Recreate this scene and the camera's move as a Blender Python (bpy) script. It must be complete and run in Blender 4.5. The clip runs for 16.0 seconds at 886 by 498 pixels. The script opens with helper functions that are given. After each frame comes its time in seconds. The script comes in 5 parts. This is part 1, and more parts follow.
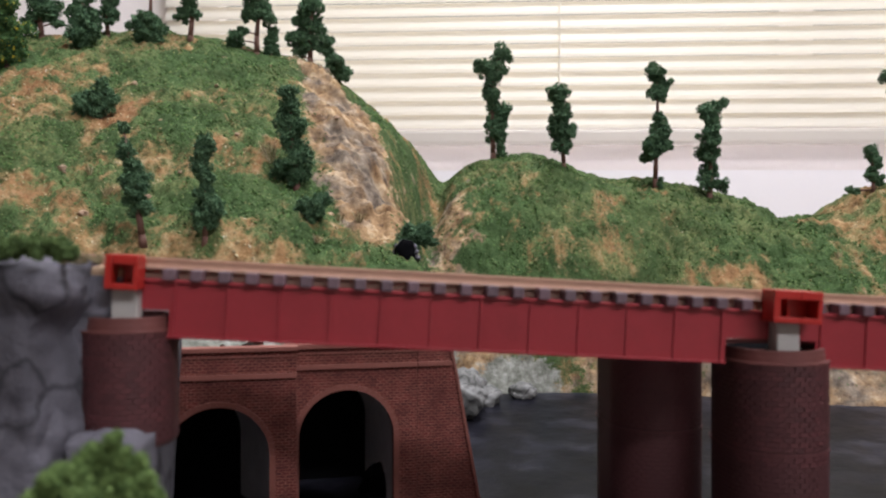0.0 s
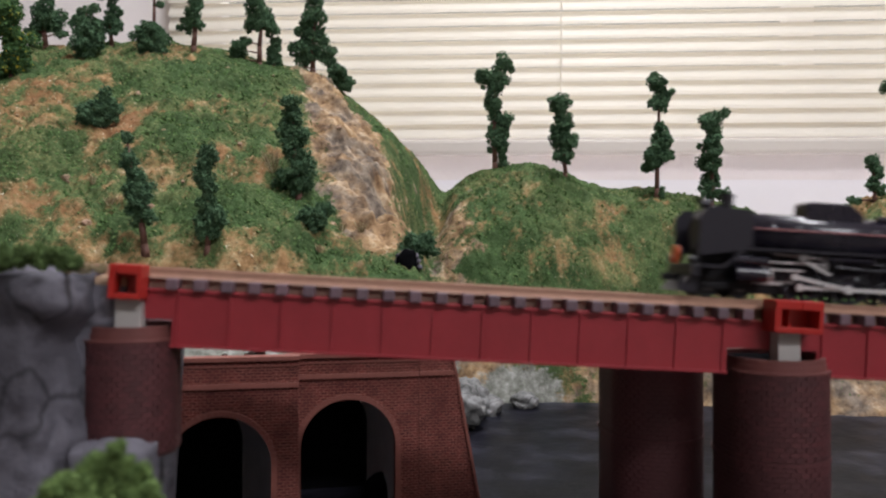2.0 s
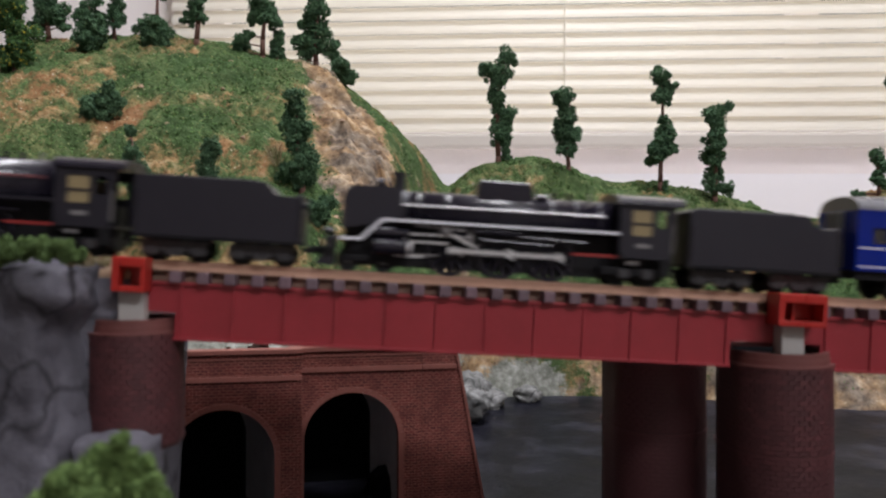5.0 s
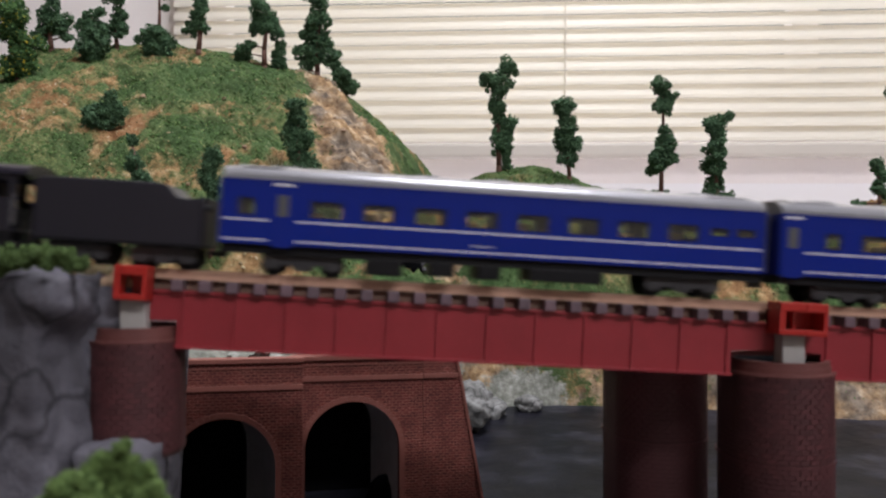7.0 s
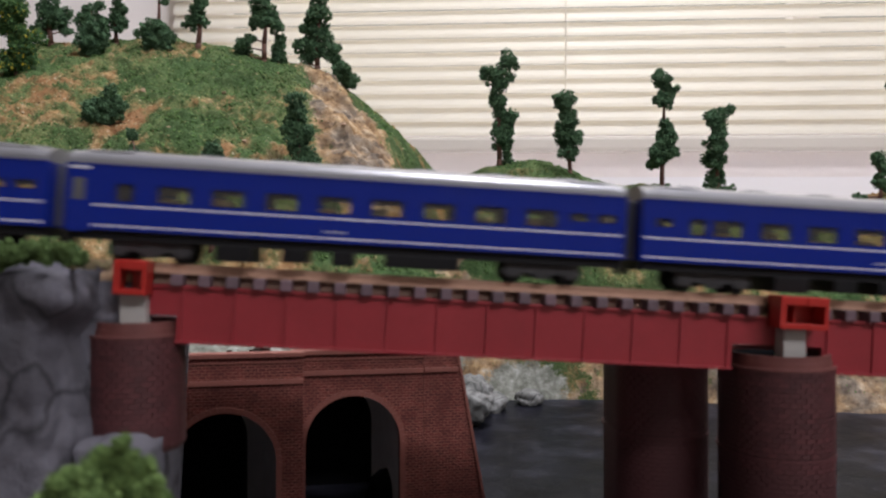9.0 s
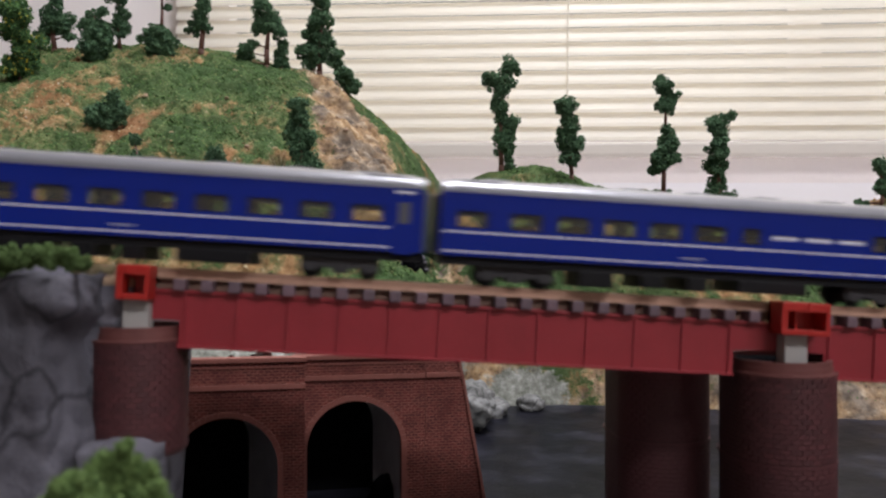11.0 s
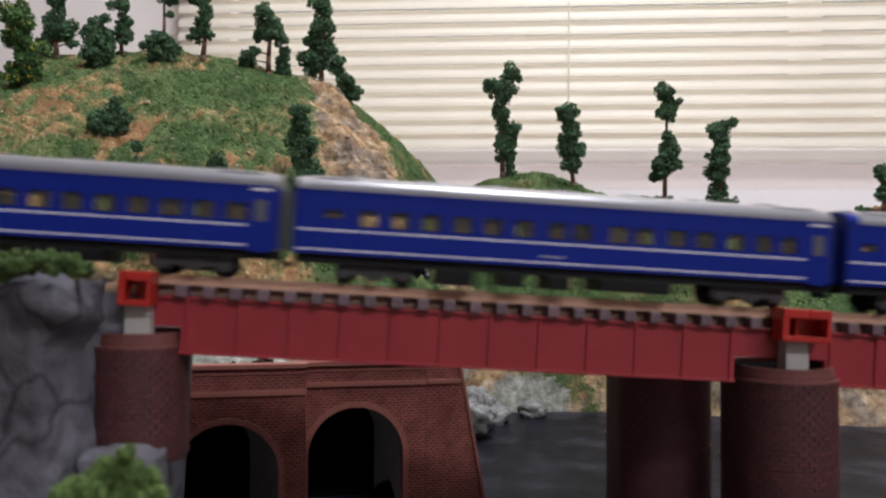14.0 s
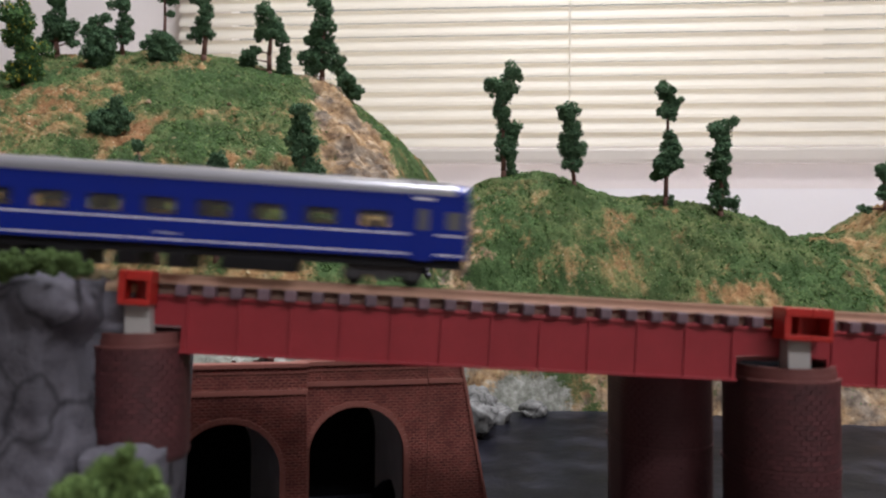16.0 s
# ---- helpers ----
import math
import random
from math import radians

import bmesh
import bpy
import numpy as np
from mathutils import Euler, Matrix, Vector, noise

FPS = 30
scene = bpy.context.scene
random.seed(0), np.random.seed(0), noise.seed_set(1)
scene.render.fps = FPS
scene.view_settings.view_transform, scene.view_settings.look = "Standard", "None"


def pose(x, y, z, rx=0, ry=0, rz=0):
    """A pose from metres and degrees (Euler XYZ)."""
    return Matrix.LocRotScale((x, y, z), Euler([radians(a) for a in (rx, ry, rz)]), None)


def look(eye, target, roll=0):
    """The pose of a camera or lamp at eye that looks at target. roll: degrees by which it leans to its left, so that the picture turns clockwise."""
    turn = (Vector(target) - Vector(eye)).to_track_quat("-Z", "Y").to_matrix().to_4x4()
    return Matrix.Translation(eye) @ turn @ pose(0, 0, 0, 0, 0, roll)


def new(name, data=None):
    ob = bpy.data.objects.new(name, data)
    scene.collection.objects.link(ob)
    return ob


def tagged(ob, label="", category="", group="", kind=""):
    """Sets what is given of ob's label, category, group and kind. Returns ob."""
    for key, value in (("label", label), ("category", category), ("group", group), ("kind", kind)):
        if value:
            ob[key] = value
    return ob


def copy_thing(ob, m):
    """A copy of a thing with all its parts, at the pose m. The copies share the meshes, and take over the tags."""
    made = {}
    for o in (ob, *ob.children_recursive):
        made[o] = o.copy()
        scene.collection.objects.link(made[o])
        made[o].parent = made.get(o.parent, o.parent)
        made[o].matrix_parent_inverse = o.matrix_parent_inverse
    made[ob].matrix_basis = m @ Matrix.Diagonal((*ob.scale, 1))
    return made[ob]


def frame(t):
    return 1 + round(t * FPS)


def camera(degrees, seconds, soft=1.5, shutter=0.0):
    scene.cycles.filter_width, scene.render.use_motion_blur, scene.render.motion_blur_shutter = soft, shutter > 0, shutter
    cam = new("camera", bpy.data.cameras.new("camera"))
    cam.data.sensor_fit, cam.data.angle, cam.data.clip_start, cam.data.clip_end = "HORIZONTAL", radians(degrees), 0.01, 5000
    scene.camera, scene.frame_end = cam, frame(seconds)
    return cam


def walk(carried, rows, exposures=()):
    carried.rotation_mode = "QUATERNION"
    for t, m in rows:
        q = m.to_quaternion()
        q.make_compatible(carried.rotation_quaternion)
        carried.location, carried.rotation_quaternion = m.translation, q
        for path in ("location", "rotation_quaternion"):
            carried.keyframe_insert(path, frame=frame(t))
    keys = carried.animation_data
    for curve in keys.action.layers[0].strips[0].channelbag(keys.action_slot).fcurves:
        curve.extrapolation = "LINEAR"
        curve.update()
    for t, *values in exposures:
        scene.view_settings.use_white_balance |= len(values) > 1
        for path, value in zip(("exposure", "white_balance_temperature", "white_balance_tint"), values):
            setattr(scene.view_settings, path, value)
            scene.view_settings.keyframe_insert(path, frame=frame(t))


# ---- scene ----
cam = camera(55, 16.0, soft=2.2, shutter=0.85)
cam.data.dof.use_dof = True
cam.data.dof.focus_distance = 0.5
cam.data.dof.aperture_fstop = 24
# PATH
walk(cam, [
    (0, look((-0.00000, -0.00000, 0.10600), (0.00000, 1.00000, 0.10600), -0.000)),
    (0.5, look((0.00001, -0.00087, 0.10607), (-0.00101, 0.99912, 0.11002), 0.032)),
    (1, look((-0.00006, -0.00082, 0.10595), (-0.00107, 0.99912, 0.11609), 0.073)),
    (1.5, look((0.00004, -0.00105, 0.10600), (-0.00215, 0.99886, 0.11924), 0.090)),
    (2, look((0.00000, -0.00084, 0.10616), (-0.00214, 0.99910, 0.11703), 0.049)),
    (2.5, look((0.00004, -0.00063, 0.10593), (-0.00319, 0.99929, 0.11806), 0.071)),
    (3, look((0.00010, -0.00029, 0.10608), (-0.00439, 0.99969, 0.10986), -0.018)),
    (3.5, look((-0.00003, -0.00020, 0.10591), (-0.00396, 0.99979, 0.10391), -0.003)),
    (4, look((-0.00003, -0.00055, 0.10597), (-0.00483, 0.99944, 0.10565), 0.025)),
    (6.5, look((-0.00002, -0.00094, 0.10586), (-0.00614, 0.99897, 0.11793), 0.122)),
    (7, look((-0.00010, -0.00119, 0.10568), (-0.00684, 0.99867, 0.12083), 0.120)),
    (7.5, look((-0.00013, -0.00105, 0.10587), (-0.00700, 0.99885, 0.11786), 0.134)),
    (8, look((-0.00000, -0.00101, 0.10578), (-0.00760, 0.99881, 0.12284), 0.181)),
    (8.5, look((0.00030, -0.00044, 0.10583), (-0.00798, 0.99947, 0.11634), 0.059)),
    (9, look((0.00007, -0.00079, 0.10576), (-0.00760, 0.99915, 0.11386), 0.041)),
    (11.5, look((-0.00002, -0.00133, 0.10579), (-0.00978, 0.99846, 0.12369), 0.154)),
    (12, look((0.00022, -0.00116, 0.10579), (-0.00991, 0.99857, 0.12657), 0.079)),
    (12.5, look((0.00006, -0.00127, 0.10577), (-0.01071, 0.99847, 0.12590), 0.146)),
    (13, look((0.00027, -0.00151, 0.10594), (-0.01068, 0.99817, 0.12899), 0.081)),
    (13.5, look((0.00031, -0.00117, 0.10586), (-0.01131, 0.99856, 0.12617), 0.099)),
    (14, look((-0.00002, -0.00160, 0.10578), (-0.01104, 0.99810, 0.12763), 0.179)),
    (14.5, look((-0.00005, -0.00195, 0.10589), (-0.01142, 0.99759, 0.13405), 0.230)),
    (15, look((0.00005, -0.00185, 0.10582), (-0.01140, 0.99758, 0.13750), 0.228)),
    (15.5, look((0.00010, -0.00113, 0.10565), (-0.01191, 0.99843, 0.13253), 0.217)),
    (16, look((0.00002, -0.00108, 0.10567), (-0.01229, 0.99861, 0.12691), 0.133)),
], exposures=[(0, 0.35, 6500, 14), (1.0, 0.20, 6500, 14), (2.0, 0.15, 6500, 14), (3.5, 0.11, 6500, 14), (9.0, 0.14, 6500, 14), (14.0, 0.14, 6500, 14), (16.0, 0.15, 6500, 14)])

# ---------------------------------------------------------------- light
world = bpy.data.worlds.new("world")
scene.world = world
world.use_nodes = True
world.node_tree.nodes["Background"].inputs[0].default_value = (0.9, 0.95, 1.0, 1)
world.node_tree.nodes["Background"].inputs[1].default_value = 0.25


def area_lamp(name, m, sx, sy, watts, colour):
    data = bpy.data.lights.new(name, "AREA")
    data.shape, data.size, data.size_y, data.energy, data.color = "RECTANGLE", sx, sy, watts, colour
    ob = new(name, data)
    ob.matrix_world = m
    return ob


# daylight in the window opening behind the blind, and the two ceiling lights of the room
area_lamp("window_daylight", look((0.45, 1.62, 0.75), (0.40, 1.0, 0.55)), 2.4, 1.2, 15.0, (1.0, 0.955, 0.885))
area_lamp("ceiling_lamp_light", look((0.25, 0.48, 1.66), (0.23, 0.48, 0)), 1.2, 0.3, 32, (0.94, 0.96, 1.0))
area_lamp("ceiling_lamp_light", look((0.90, -1.20, 1.66), (0.80, -0.80, 0)), 1.2, 0.3, 40, (0.94, 0.96, 1.0))


# ---------------------------------------------------------------- materials
class Nodes:
    def __init__(self, name):
        self.mat = bpy.data.materials.new(name)
        self.mat.use_nodes = True
        self.tree = self.mat.node_tree
        self.bsdf = self.tree.nodes["Principled BSDF"]
        self.coord = self.tree.nodes.new("ShaderNodeTexCoord").outputs["Object"]

    def add(self, kind, **values):
        n = self.tree.nodes.new(kind)
        for key, v in values.items():
            n.inputs[key.replace("_", " ")].default_value = v
        return n

    def link(self, a, b):
        self.tree.links.new(a, b)

    def noise(self, scale, detail=4.0, rough=0.6):
        n = self.add("ShaderNodeTexNoise", Scale=scale, Detail=detail, Roughness=rough)
        self.link(self.coord, n.inputs["Vector"])
        return n.outputs["Fac"]

    def ramp(self, fac, stops):
        n = self.tree.nodes.new("ShaderNodeValToRGB")
        n.color_ramp.elements[0].position, n.color_ramp.elements[0].color = stops[0][0], (*stops[0][1], 1)
        n.color_ramp.elements[1].position, n.color_ramp.elements[1].color = stops[-1][0], (*stops[-1][1], 1)
        for p, c in stops[1:-1]:
            e = n.color_ramp.elements.new(p)
            e.color = (*c, 1)
        self.link(fac, n.inputs[0])
        return n.outputs["Color"]

    def mix(self, fac, a, b, blend="MIX"):
        n = self.tree.nodes.new("ShaderNodeMix")
        n.data_type, n.blend_type = "RGBA", blend
        for v, i in ((fac, 0), (a, 6), (b, 7)):
            if isinstance(v, (int, float)):
                n.inputs[i].default_value = v
            elif isinstance(v, tuple):
                n.inputs[i].default_value = (*v, 1)
            else:
                self.link(v, n.inputs[i])
        return n.outputs[2]

    def math(self, op, a, b=0.0):
        n = self.tree.nodes.new("ShaderNodeMath")
        n.operation = op
        for i, v in enumerate((a, b)):
            if isinstance(v, (int, float)):
                n.inputs[i].default_value = v
            else:
                self.link(v, n.inputs[i])
        return n.outputs[0]

    def bump(self, height, depth, strength=1.0):
        n = self.add("ShaderNodeBump", Strength=strength, Distance=depth)
        self.link(height, n.inputs["Height"])
        self.link(n.outputs[0], self.bsdf.inputs["Normal"])

    def colour(self, c):
        if isinstance(c, tuple):
            self.bsdf.inputs["Base Color"].default_value = (*c, 1)
        else:
            self.link(c, self.bsdf.inputs["Base Color"])

    def gloss(self, rough, metal=0.0, spec=0.5):
        if isinstance(rough, float):
            self.bsdf.inputs["Roughness"].default_value = rough
        else:
            self.link(rough, self.bsdf.inputs["Roughness"])
        self.bsdf.inputs["Metallic"].default_value = metal
        self.bsdf.inputs["Specular IOR Level"].default_value = spec


def plain(name, c, rough=0.5, metal=0.0, vary=0.25, scale=300.0, fine=2500.0, bump=0.0001, spec=0.5, pieces=0.0):
    """A painted or moulded surface with mottling at two scales, wear and fine relief."""
    n = Nodes(name)
    big, small = n.noise(scale, 3), n.noise(fine, 3)
    dark, light = tuple(v * (1 - vary) for v in c), tuple(min(1, v * (1 + vary)) for v in c)
    col = n.mix(n.math("ADD", n.math("MULTIPLY", big, 0.6), n.math("MULTIPLY", small, 0.4)), dark, light)
    if pieces:
        info = n.tree.nodes.new("ShaderNodeObjectInfo")
        col = n.mix(1.0, col, n.ramp(info.outputs["Random"], [(0, (1 - pieces,) * 3), (1, (1, 1 - pieces * 0.3, 1 - pieces * 0.3))]), "MULTIPLY")
    n.colour(col)
    n.gloss(rough, metal, spec)
    if bump:
        n.bump(small, bump, 0.6)
    return n.mat


def turf_material():
    """Foam turf: greens with sandy, ochre and red-brown bald patches; bare rock where the ground is steep."""
    n = Nodes("turf")
    green = n.ramp(n.noise(900, 5, 0.7), [(0.3, (0.022, 0.048, 0.015)), (0.5, (0.056, 0.102, 0.037)), (0.62, (0.110, 0.158, 0.064)), (0.75, (0.26, 0.26, 0.15))])
    green = n.mix(n.ramp(n.noise(14, 3), [(0.42, (0, 0, 0)), (0.66, (0.75, 0.75, 0.75))]), green, n.ramp(n.noise(700, 4), [(0.35, (0.060, 0.085, 0.030)), (0.6, (0.18, 0.18, 0.075)), (0.75, (0.42, 0.37, 0.23))]))
    green = n.mix(n.ramp(n.noise(55, 4, 0.65), [(0.40, (0.75, 0.75, 0.75)), (0.56, (0, 0, 0))]), green, n.ramp(n.noise(800, 4, 0.7), [(0.35, (0.012, 0.030, 0.010)), (0.65, (0.048, 0.080, 0.030))]))
    earth = n.ramp(n.noise(160, 6, 0.7), [(0.3, (0.13, 0.070, 0.035)), (0.48, (0.31, 0.18, 0.085)), (0.6, (0.40, 0.28, 0.15)), (0.75, (0.55, 0.47, 0.33))])
    earth = n.mix(n.ramp(n.noise(17, 3), [(0.45, (0, 0, 0)), (0.62, (0.7, 0.7, 0.7))]), earth, (0.24, 0.105, 0.052))
    bald = n.tree.nodes.new("ShaderNodeAttribute")
    bald.attribute_name = "bald"
    spots = n.ramp(n.math("ADD", bald.outputs["Fac"], n.math("MULTIPLY", n.math("SUBTRACT", n.noise(420, 5, 0.8), 0.5), 1.5)), [(0.40, (0, 0, 0)), (0.85, (0.9, 0.9, 0.9))])
    col = n.mix(spots, green, earth)
    grain = n.noise(120, 5, 0.62)
    ochre = n.ramp(grain, [(0.34, (0.14, 0.082, 0.045)), (0.45, (0.26, 0.165, 0.09)), (0.54, (0.35, 0.23, 0.125)), (0.66, (0.52, 0.39, 0.25))])
    grey = n.ramp(grain, [(0.34, (0.085, 0.068, 0.055)), (0.48, (0.175, 0.140, 0.110)), (0.58, (0.26, 0.212, 0.165)), (0.70, (0.42, 0.35, 0.27))])
    rock = n.mix(n.ramp(n.noise(33, 4, 0.6), [(0.40, (0, 0, 0)), (0.56, (1, 1, 1))]), grey, ochre)
    # dark pits: shadow of the rugged cliff put into the colour
    rock = n.mix(n.ramp(n.noise(240, 5, 0.8), [(0.30, (1, 1, 1)), (0.42, (0, 0, 0))]), rock, (0.075, 0.060, 0.050))
    attr = n.tree.nodes.new("ShaderNodeAttribute")
    attr.attribute_name = "bare"
    edge = n.math("ADD", attr.outputs["Fac"], n.math("MULTIPLY", n.math("SUBTRACT", n.noise(55, 8, 0.8), 0.5), 3.2))
    col = n.mix(n.ramp(edge, [(0.42, (0, 0, 0)), (0.60, (1, 1, 1))]), col, rock)
    scree = n.tree.nodes.new("ShaderNodeAttribute")
    scree.attribute_name = "plaster"
    pale = n.ramp(n.noise(120, 6, 0.7), [(0.3, (0.085, 0.085, 0.070)), (0.5, (0.22, 0.225, 0.195)), (0.7, (0.44, 0.44, 0.41))])
    edge = n.math("ADD", scree.outputs["Fac"], n.math("MULTIPLY", n.math("SUBTRACT", n.noise(150, 6, 0.75), 0.5), 1.2))
    col = n.mix(n.ramp(edge, [(0.45, (0, 0, 0)), (0.6, (1, 1, 1))]), col, pale)
    specks = n.ramp(n.noise(1500, 1, 0.3), [(0.80, (0, 0, 0)), (0.84, (1, 1, 1))])
    n.colour(n.mix(specks, col, (0.75, 0.70, 0.55)))
    n.gloss(0.95, 0, 0.1)
    n.bump(n.noise(900, 3, 0.6), 0.0008, 1.0)
    return n.mat


def brick_material(name, bw, bh, base, dark, mortar, rz=0.0):
    """Moulded brick relief too fine to pick apart, running along local x and z."""
    n = Nodes(name)
    sep = n.tree.nodes.new("ShaderNodeSeparateXYZ")
    n.link(n.coord, sep.inputs[0])
    com = n.tree.nodes.new("ShaderNodeCombineXYZ")
    n.link(n.math("ADD", sep.outputs[0], n.math("MULTIPLY", sep.outputs[1], 1.0)), com.inputs[0])
    n.link(sep.outputs[2], com.inputs[1])
    b = n.add("ShaderNodeTexBrick", Scale=1.0, Mortar_Size=bh * 0.17, Brick_Width=bw, Row_Height=bh, Mortar_Smooth=0.4)
    b.inputs["Color1"].default_value, b.inputs["Color2"].default_value, b.inputs["Mortar"].default_value = (*base, 1), (*dark, 1), (*mortar, 1)
    n.link(com.outputs[0], b.inputs["Vector"])
    col = n.mix(n.ramp(n.noise(90, 5, 0.7), [(0.35, (0.25, 0.25, 0.25)), (0.62, (1, 1, 1))]), dark, b.outputs["Color"])
    n.colour(n.mix(n.ramp(n.noise(600, 4), [(0.66, (0, 0, 0)), (0.76, (0.6, 0.6, 0.6))]), col, tuple(v * 0.35 for v in dark)))
    n.gloss(0.75, 0, 0.3)
    n.bump(n.math("SUBTRACT", 1.0, b.outputs["Fac"]), 0.0003, 1.0)
    return n.mat


def rock_material(name, dark, mid, light, scale):
    n = Nodes(name)
    col = n.ramp(n.noise(scale, 8, 0.6), [(0.28, dark), (0.5, mid), (0.72, light)])
    col = n.mix(n.ramp(n.noise(scale * 9, 4), [(0.3, (0.6, 0.6, 0.6)), (0.7, (1, 1, 1))]), dark, col)
    warp = n.add("ShaderNodeTexNoise", Scale=scale * 1.6, Detail=4.0)
    n.link(n.coord, warp.inputs["Vector"])
    shift = n.mix(0.012, n.coord, warp.outputs["Color"])
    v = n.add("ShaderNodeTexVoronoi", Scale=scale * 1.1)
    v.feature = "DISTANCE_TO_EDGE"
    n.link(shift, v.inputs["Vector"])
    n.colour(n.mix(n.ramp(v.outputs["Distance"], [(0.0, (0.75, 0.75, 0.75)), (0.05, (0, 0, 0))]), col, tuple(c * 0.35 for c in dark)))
    n.gloss(0.8, 0, 0.3)
    n.bump(n.noise(scale * 6, 6, 0.7), 0.0014, 0.9)
    return n.mat


def leaf_material(name, dark, light, yellow=None):
    n = Nodes(name)
    geo = n.tree.nodes.new("ShaderNodeNewGeometry")
    stops = [(0.0, dark), (0.75, light)] + ([(0.9, light), (1.0, yellow)] if yellow else [])
    n.colour(n.ramp(geo.outputs["Random Per Island"], stops))
    n.gloss(0.85, 0, 0.2)
    return n.mat


def water_material():
    n = Nodes("water")
    n.colour(n.ramp(n.noise(28, 6, 0.6), [(0.3, (0.003, 0.003, 0.0045)), (0.52, (0.008, 0.008, 0.012)), (0.72, (0.032, 0.032, 0.044))]))
    n.gloss(n.math("ADD", 0.22, n.math("MULTIPLY", n.noise(60, 5), 0.30)), 0, 0.07)
    n.bump(n.noise(90, 3), 0.0015, 0.35)
    return n.mat


def slat_material():
    """Thin cream blind slat that lets daylight through."""
    n = Nodes("blind_slat")
    n.colour(n.mix(n.noise(8, 3), (0.70, 0.685, 0.645), (0.76, 0.745, 0.70)))
    n.gloss(0.45)
    t = n.tree.nodes.new("ShaderNodeBsdfTranslucent")
    t.inputs[0].default_value = (0.95, 0.905, 0.81, 1)
    m = n.add("ShaderNodeMixShader", Fac=0.45)
    out = n.tree.nodes["Material Output"]
    n.link(n.bsdf.outputs[0], m.inputs[1])
    n.link(t.outputs[0], m.inputs[2])
    n.link(m.outputs[0], out.inputs[0])
    return n.mat


def glass_material():
    n = Nodes("coach_glass")
    n.colour((0.80, 0.76, 0.64))
    n.gloss(0.05, 0, 0.5)
    n.bsdf.inputs["Transmission Weight"].default_value = 0.96
    n.bsdf.inputs["IOR"].default_value = 1.12
    return n.mat


M_TURF = turf_material()
M_GIRDER = plain("girder_red_plastic", (0.31, 0.029, 0.038), 0.40, 0, 0.30, 90, 1500, 0.00008)
M_BOX = plain("bright_red_plastic", (0.42, 0.020, 0.014), 0.4, 0, 0.12, 150, 2000, 0.00004)
M_SLEEPER = plain("sleeper_plastic", (0.185, 0.125, 0.150), 0.5, 0, 0.3, 400, 3000, 0.0001, pieces=0.3)
M_DECK = plain("deck_brown", (0.20, 0.115, 0.085), 0.7, 0, 0.35, 350, 2500, 0.0002)
M_BALLAST = plain("ballast_tan", (0.42, 0.28, 0.18), 0.85, 0, 0.5, 350, 2500, 0.0004)
M_RAIL = plain("rusty_rail", (0.50, 0.30, 0.215), 0.5, 0.15, 0.2, 500, 3000, 0.00004)
M_BLOCK = plain("grey_plastic", (0.42, 0.40, 0.38), 0.55, 0, 0.12, 300, 2500, 0.00005)
M_PIER = plain("pier_mortar", (0.062, 0.024, 0.023), 0.7, 0, 0.3, 130, 1800, 0.0001)
M_PIER_BRICK = plain("pier_brick", (0.112, 0.037, 0.040), 0.6, 0, 0.3, 160, 2200, 0.0001, pieces=0.35)
M_CAP = plain("pier_cap", (0.16, 0.054, 0.048), 0.6, 0, 0.3, 160, 2200, 0.0001)
M_PORTAL = brick_material("portal_brick", 0.0025, 0.00105, (0.190, 0.040, 0.033), (0.095, 0.023, 0.020), (0.40, 0.16, 0.12))
M_PORTAL_TRIM = plain("portal_trim", (0.225, 0.074, 0.055), 0.65, 0, 0.3, 250, 2500, 0.0001)
M_LINING = plain("tunnel_lining", (0.55, 0.54, 0.54), 0.8, 0, 0.3, 120, 1500, 0.0002)
# near-black that paints the darkness of tunnels, hollow pier tops and cave
M_DARK = plain("painted_dark", (0.006, 0.006, 0.007), 1.0, 0, 0.3, 100, 800, 0.0002, spec=0.0)
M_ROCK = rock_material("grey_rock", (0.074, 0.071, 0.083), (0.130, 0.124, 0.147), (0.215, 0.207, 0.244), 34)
M_WATER = water_material()
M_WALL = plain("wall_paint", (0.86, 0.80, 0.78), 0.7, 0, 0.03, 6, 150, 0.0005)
# walls out of view, colour darkened to cut the light they bounce
M_WALL_UNSEEN = plain("unseen_wall_dark", (0.34, 0.31, 0.29), 0.8, 0, 0.05, 6, 150, 0.0005)
M_SILL = plain("sill_paint", (0.88, 0.85, 0.88), 0.4, 0, 0.03, 10, 200, 0.0002)
M_BRAIL = plain("blind_rail", (0.50, 0.46, 0.41), 0.45, 0, 0.04, 10, 200, 0.0)
M_CEIL = plain("ceiling_paint", (0.62, 0.61, 0.60), 0.9, 0, 0.03, 8, 150, 0.001)
M_FLOOR = plain("room_floor", (0.22, 0.17, 0.12), 0.5, 0, 0.3, 9, 120, 0.0005)
M_BOARD = plain("layout_board", (0.20, 0.13, 0.07), 0.6, 0, 0.25, 30, 300, 0.0005)
M_SLAT = slat_material()
M_BARK = plain("trunk_brown", (0.13, 0.058, 0.042), 0.7, 0, 0.35, 500, 2500, 0.0003)
M_LEAF = leaf_material("tree_foam", (0.028, 0.066, 0.036), (0.096, 0.178, 0.092))
M_LEAF_Y = leaf_material("tree_foam_yellow", (0.026, 0.066, 0.026), (0.085, 0.17, 0.055), (0.55, 0.44, 0.04))
M_LEAF_B = leaf_material("bright_foam", (0.045, 0.082, 0.022), (0.135, 0.205, 0.065))
M_MOSS = leaf_material("moss_foam", (0.034, 0.060, 0.018), (0.105, 0.165, 0.055))
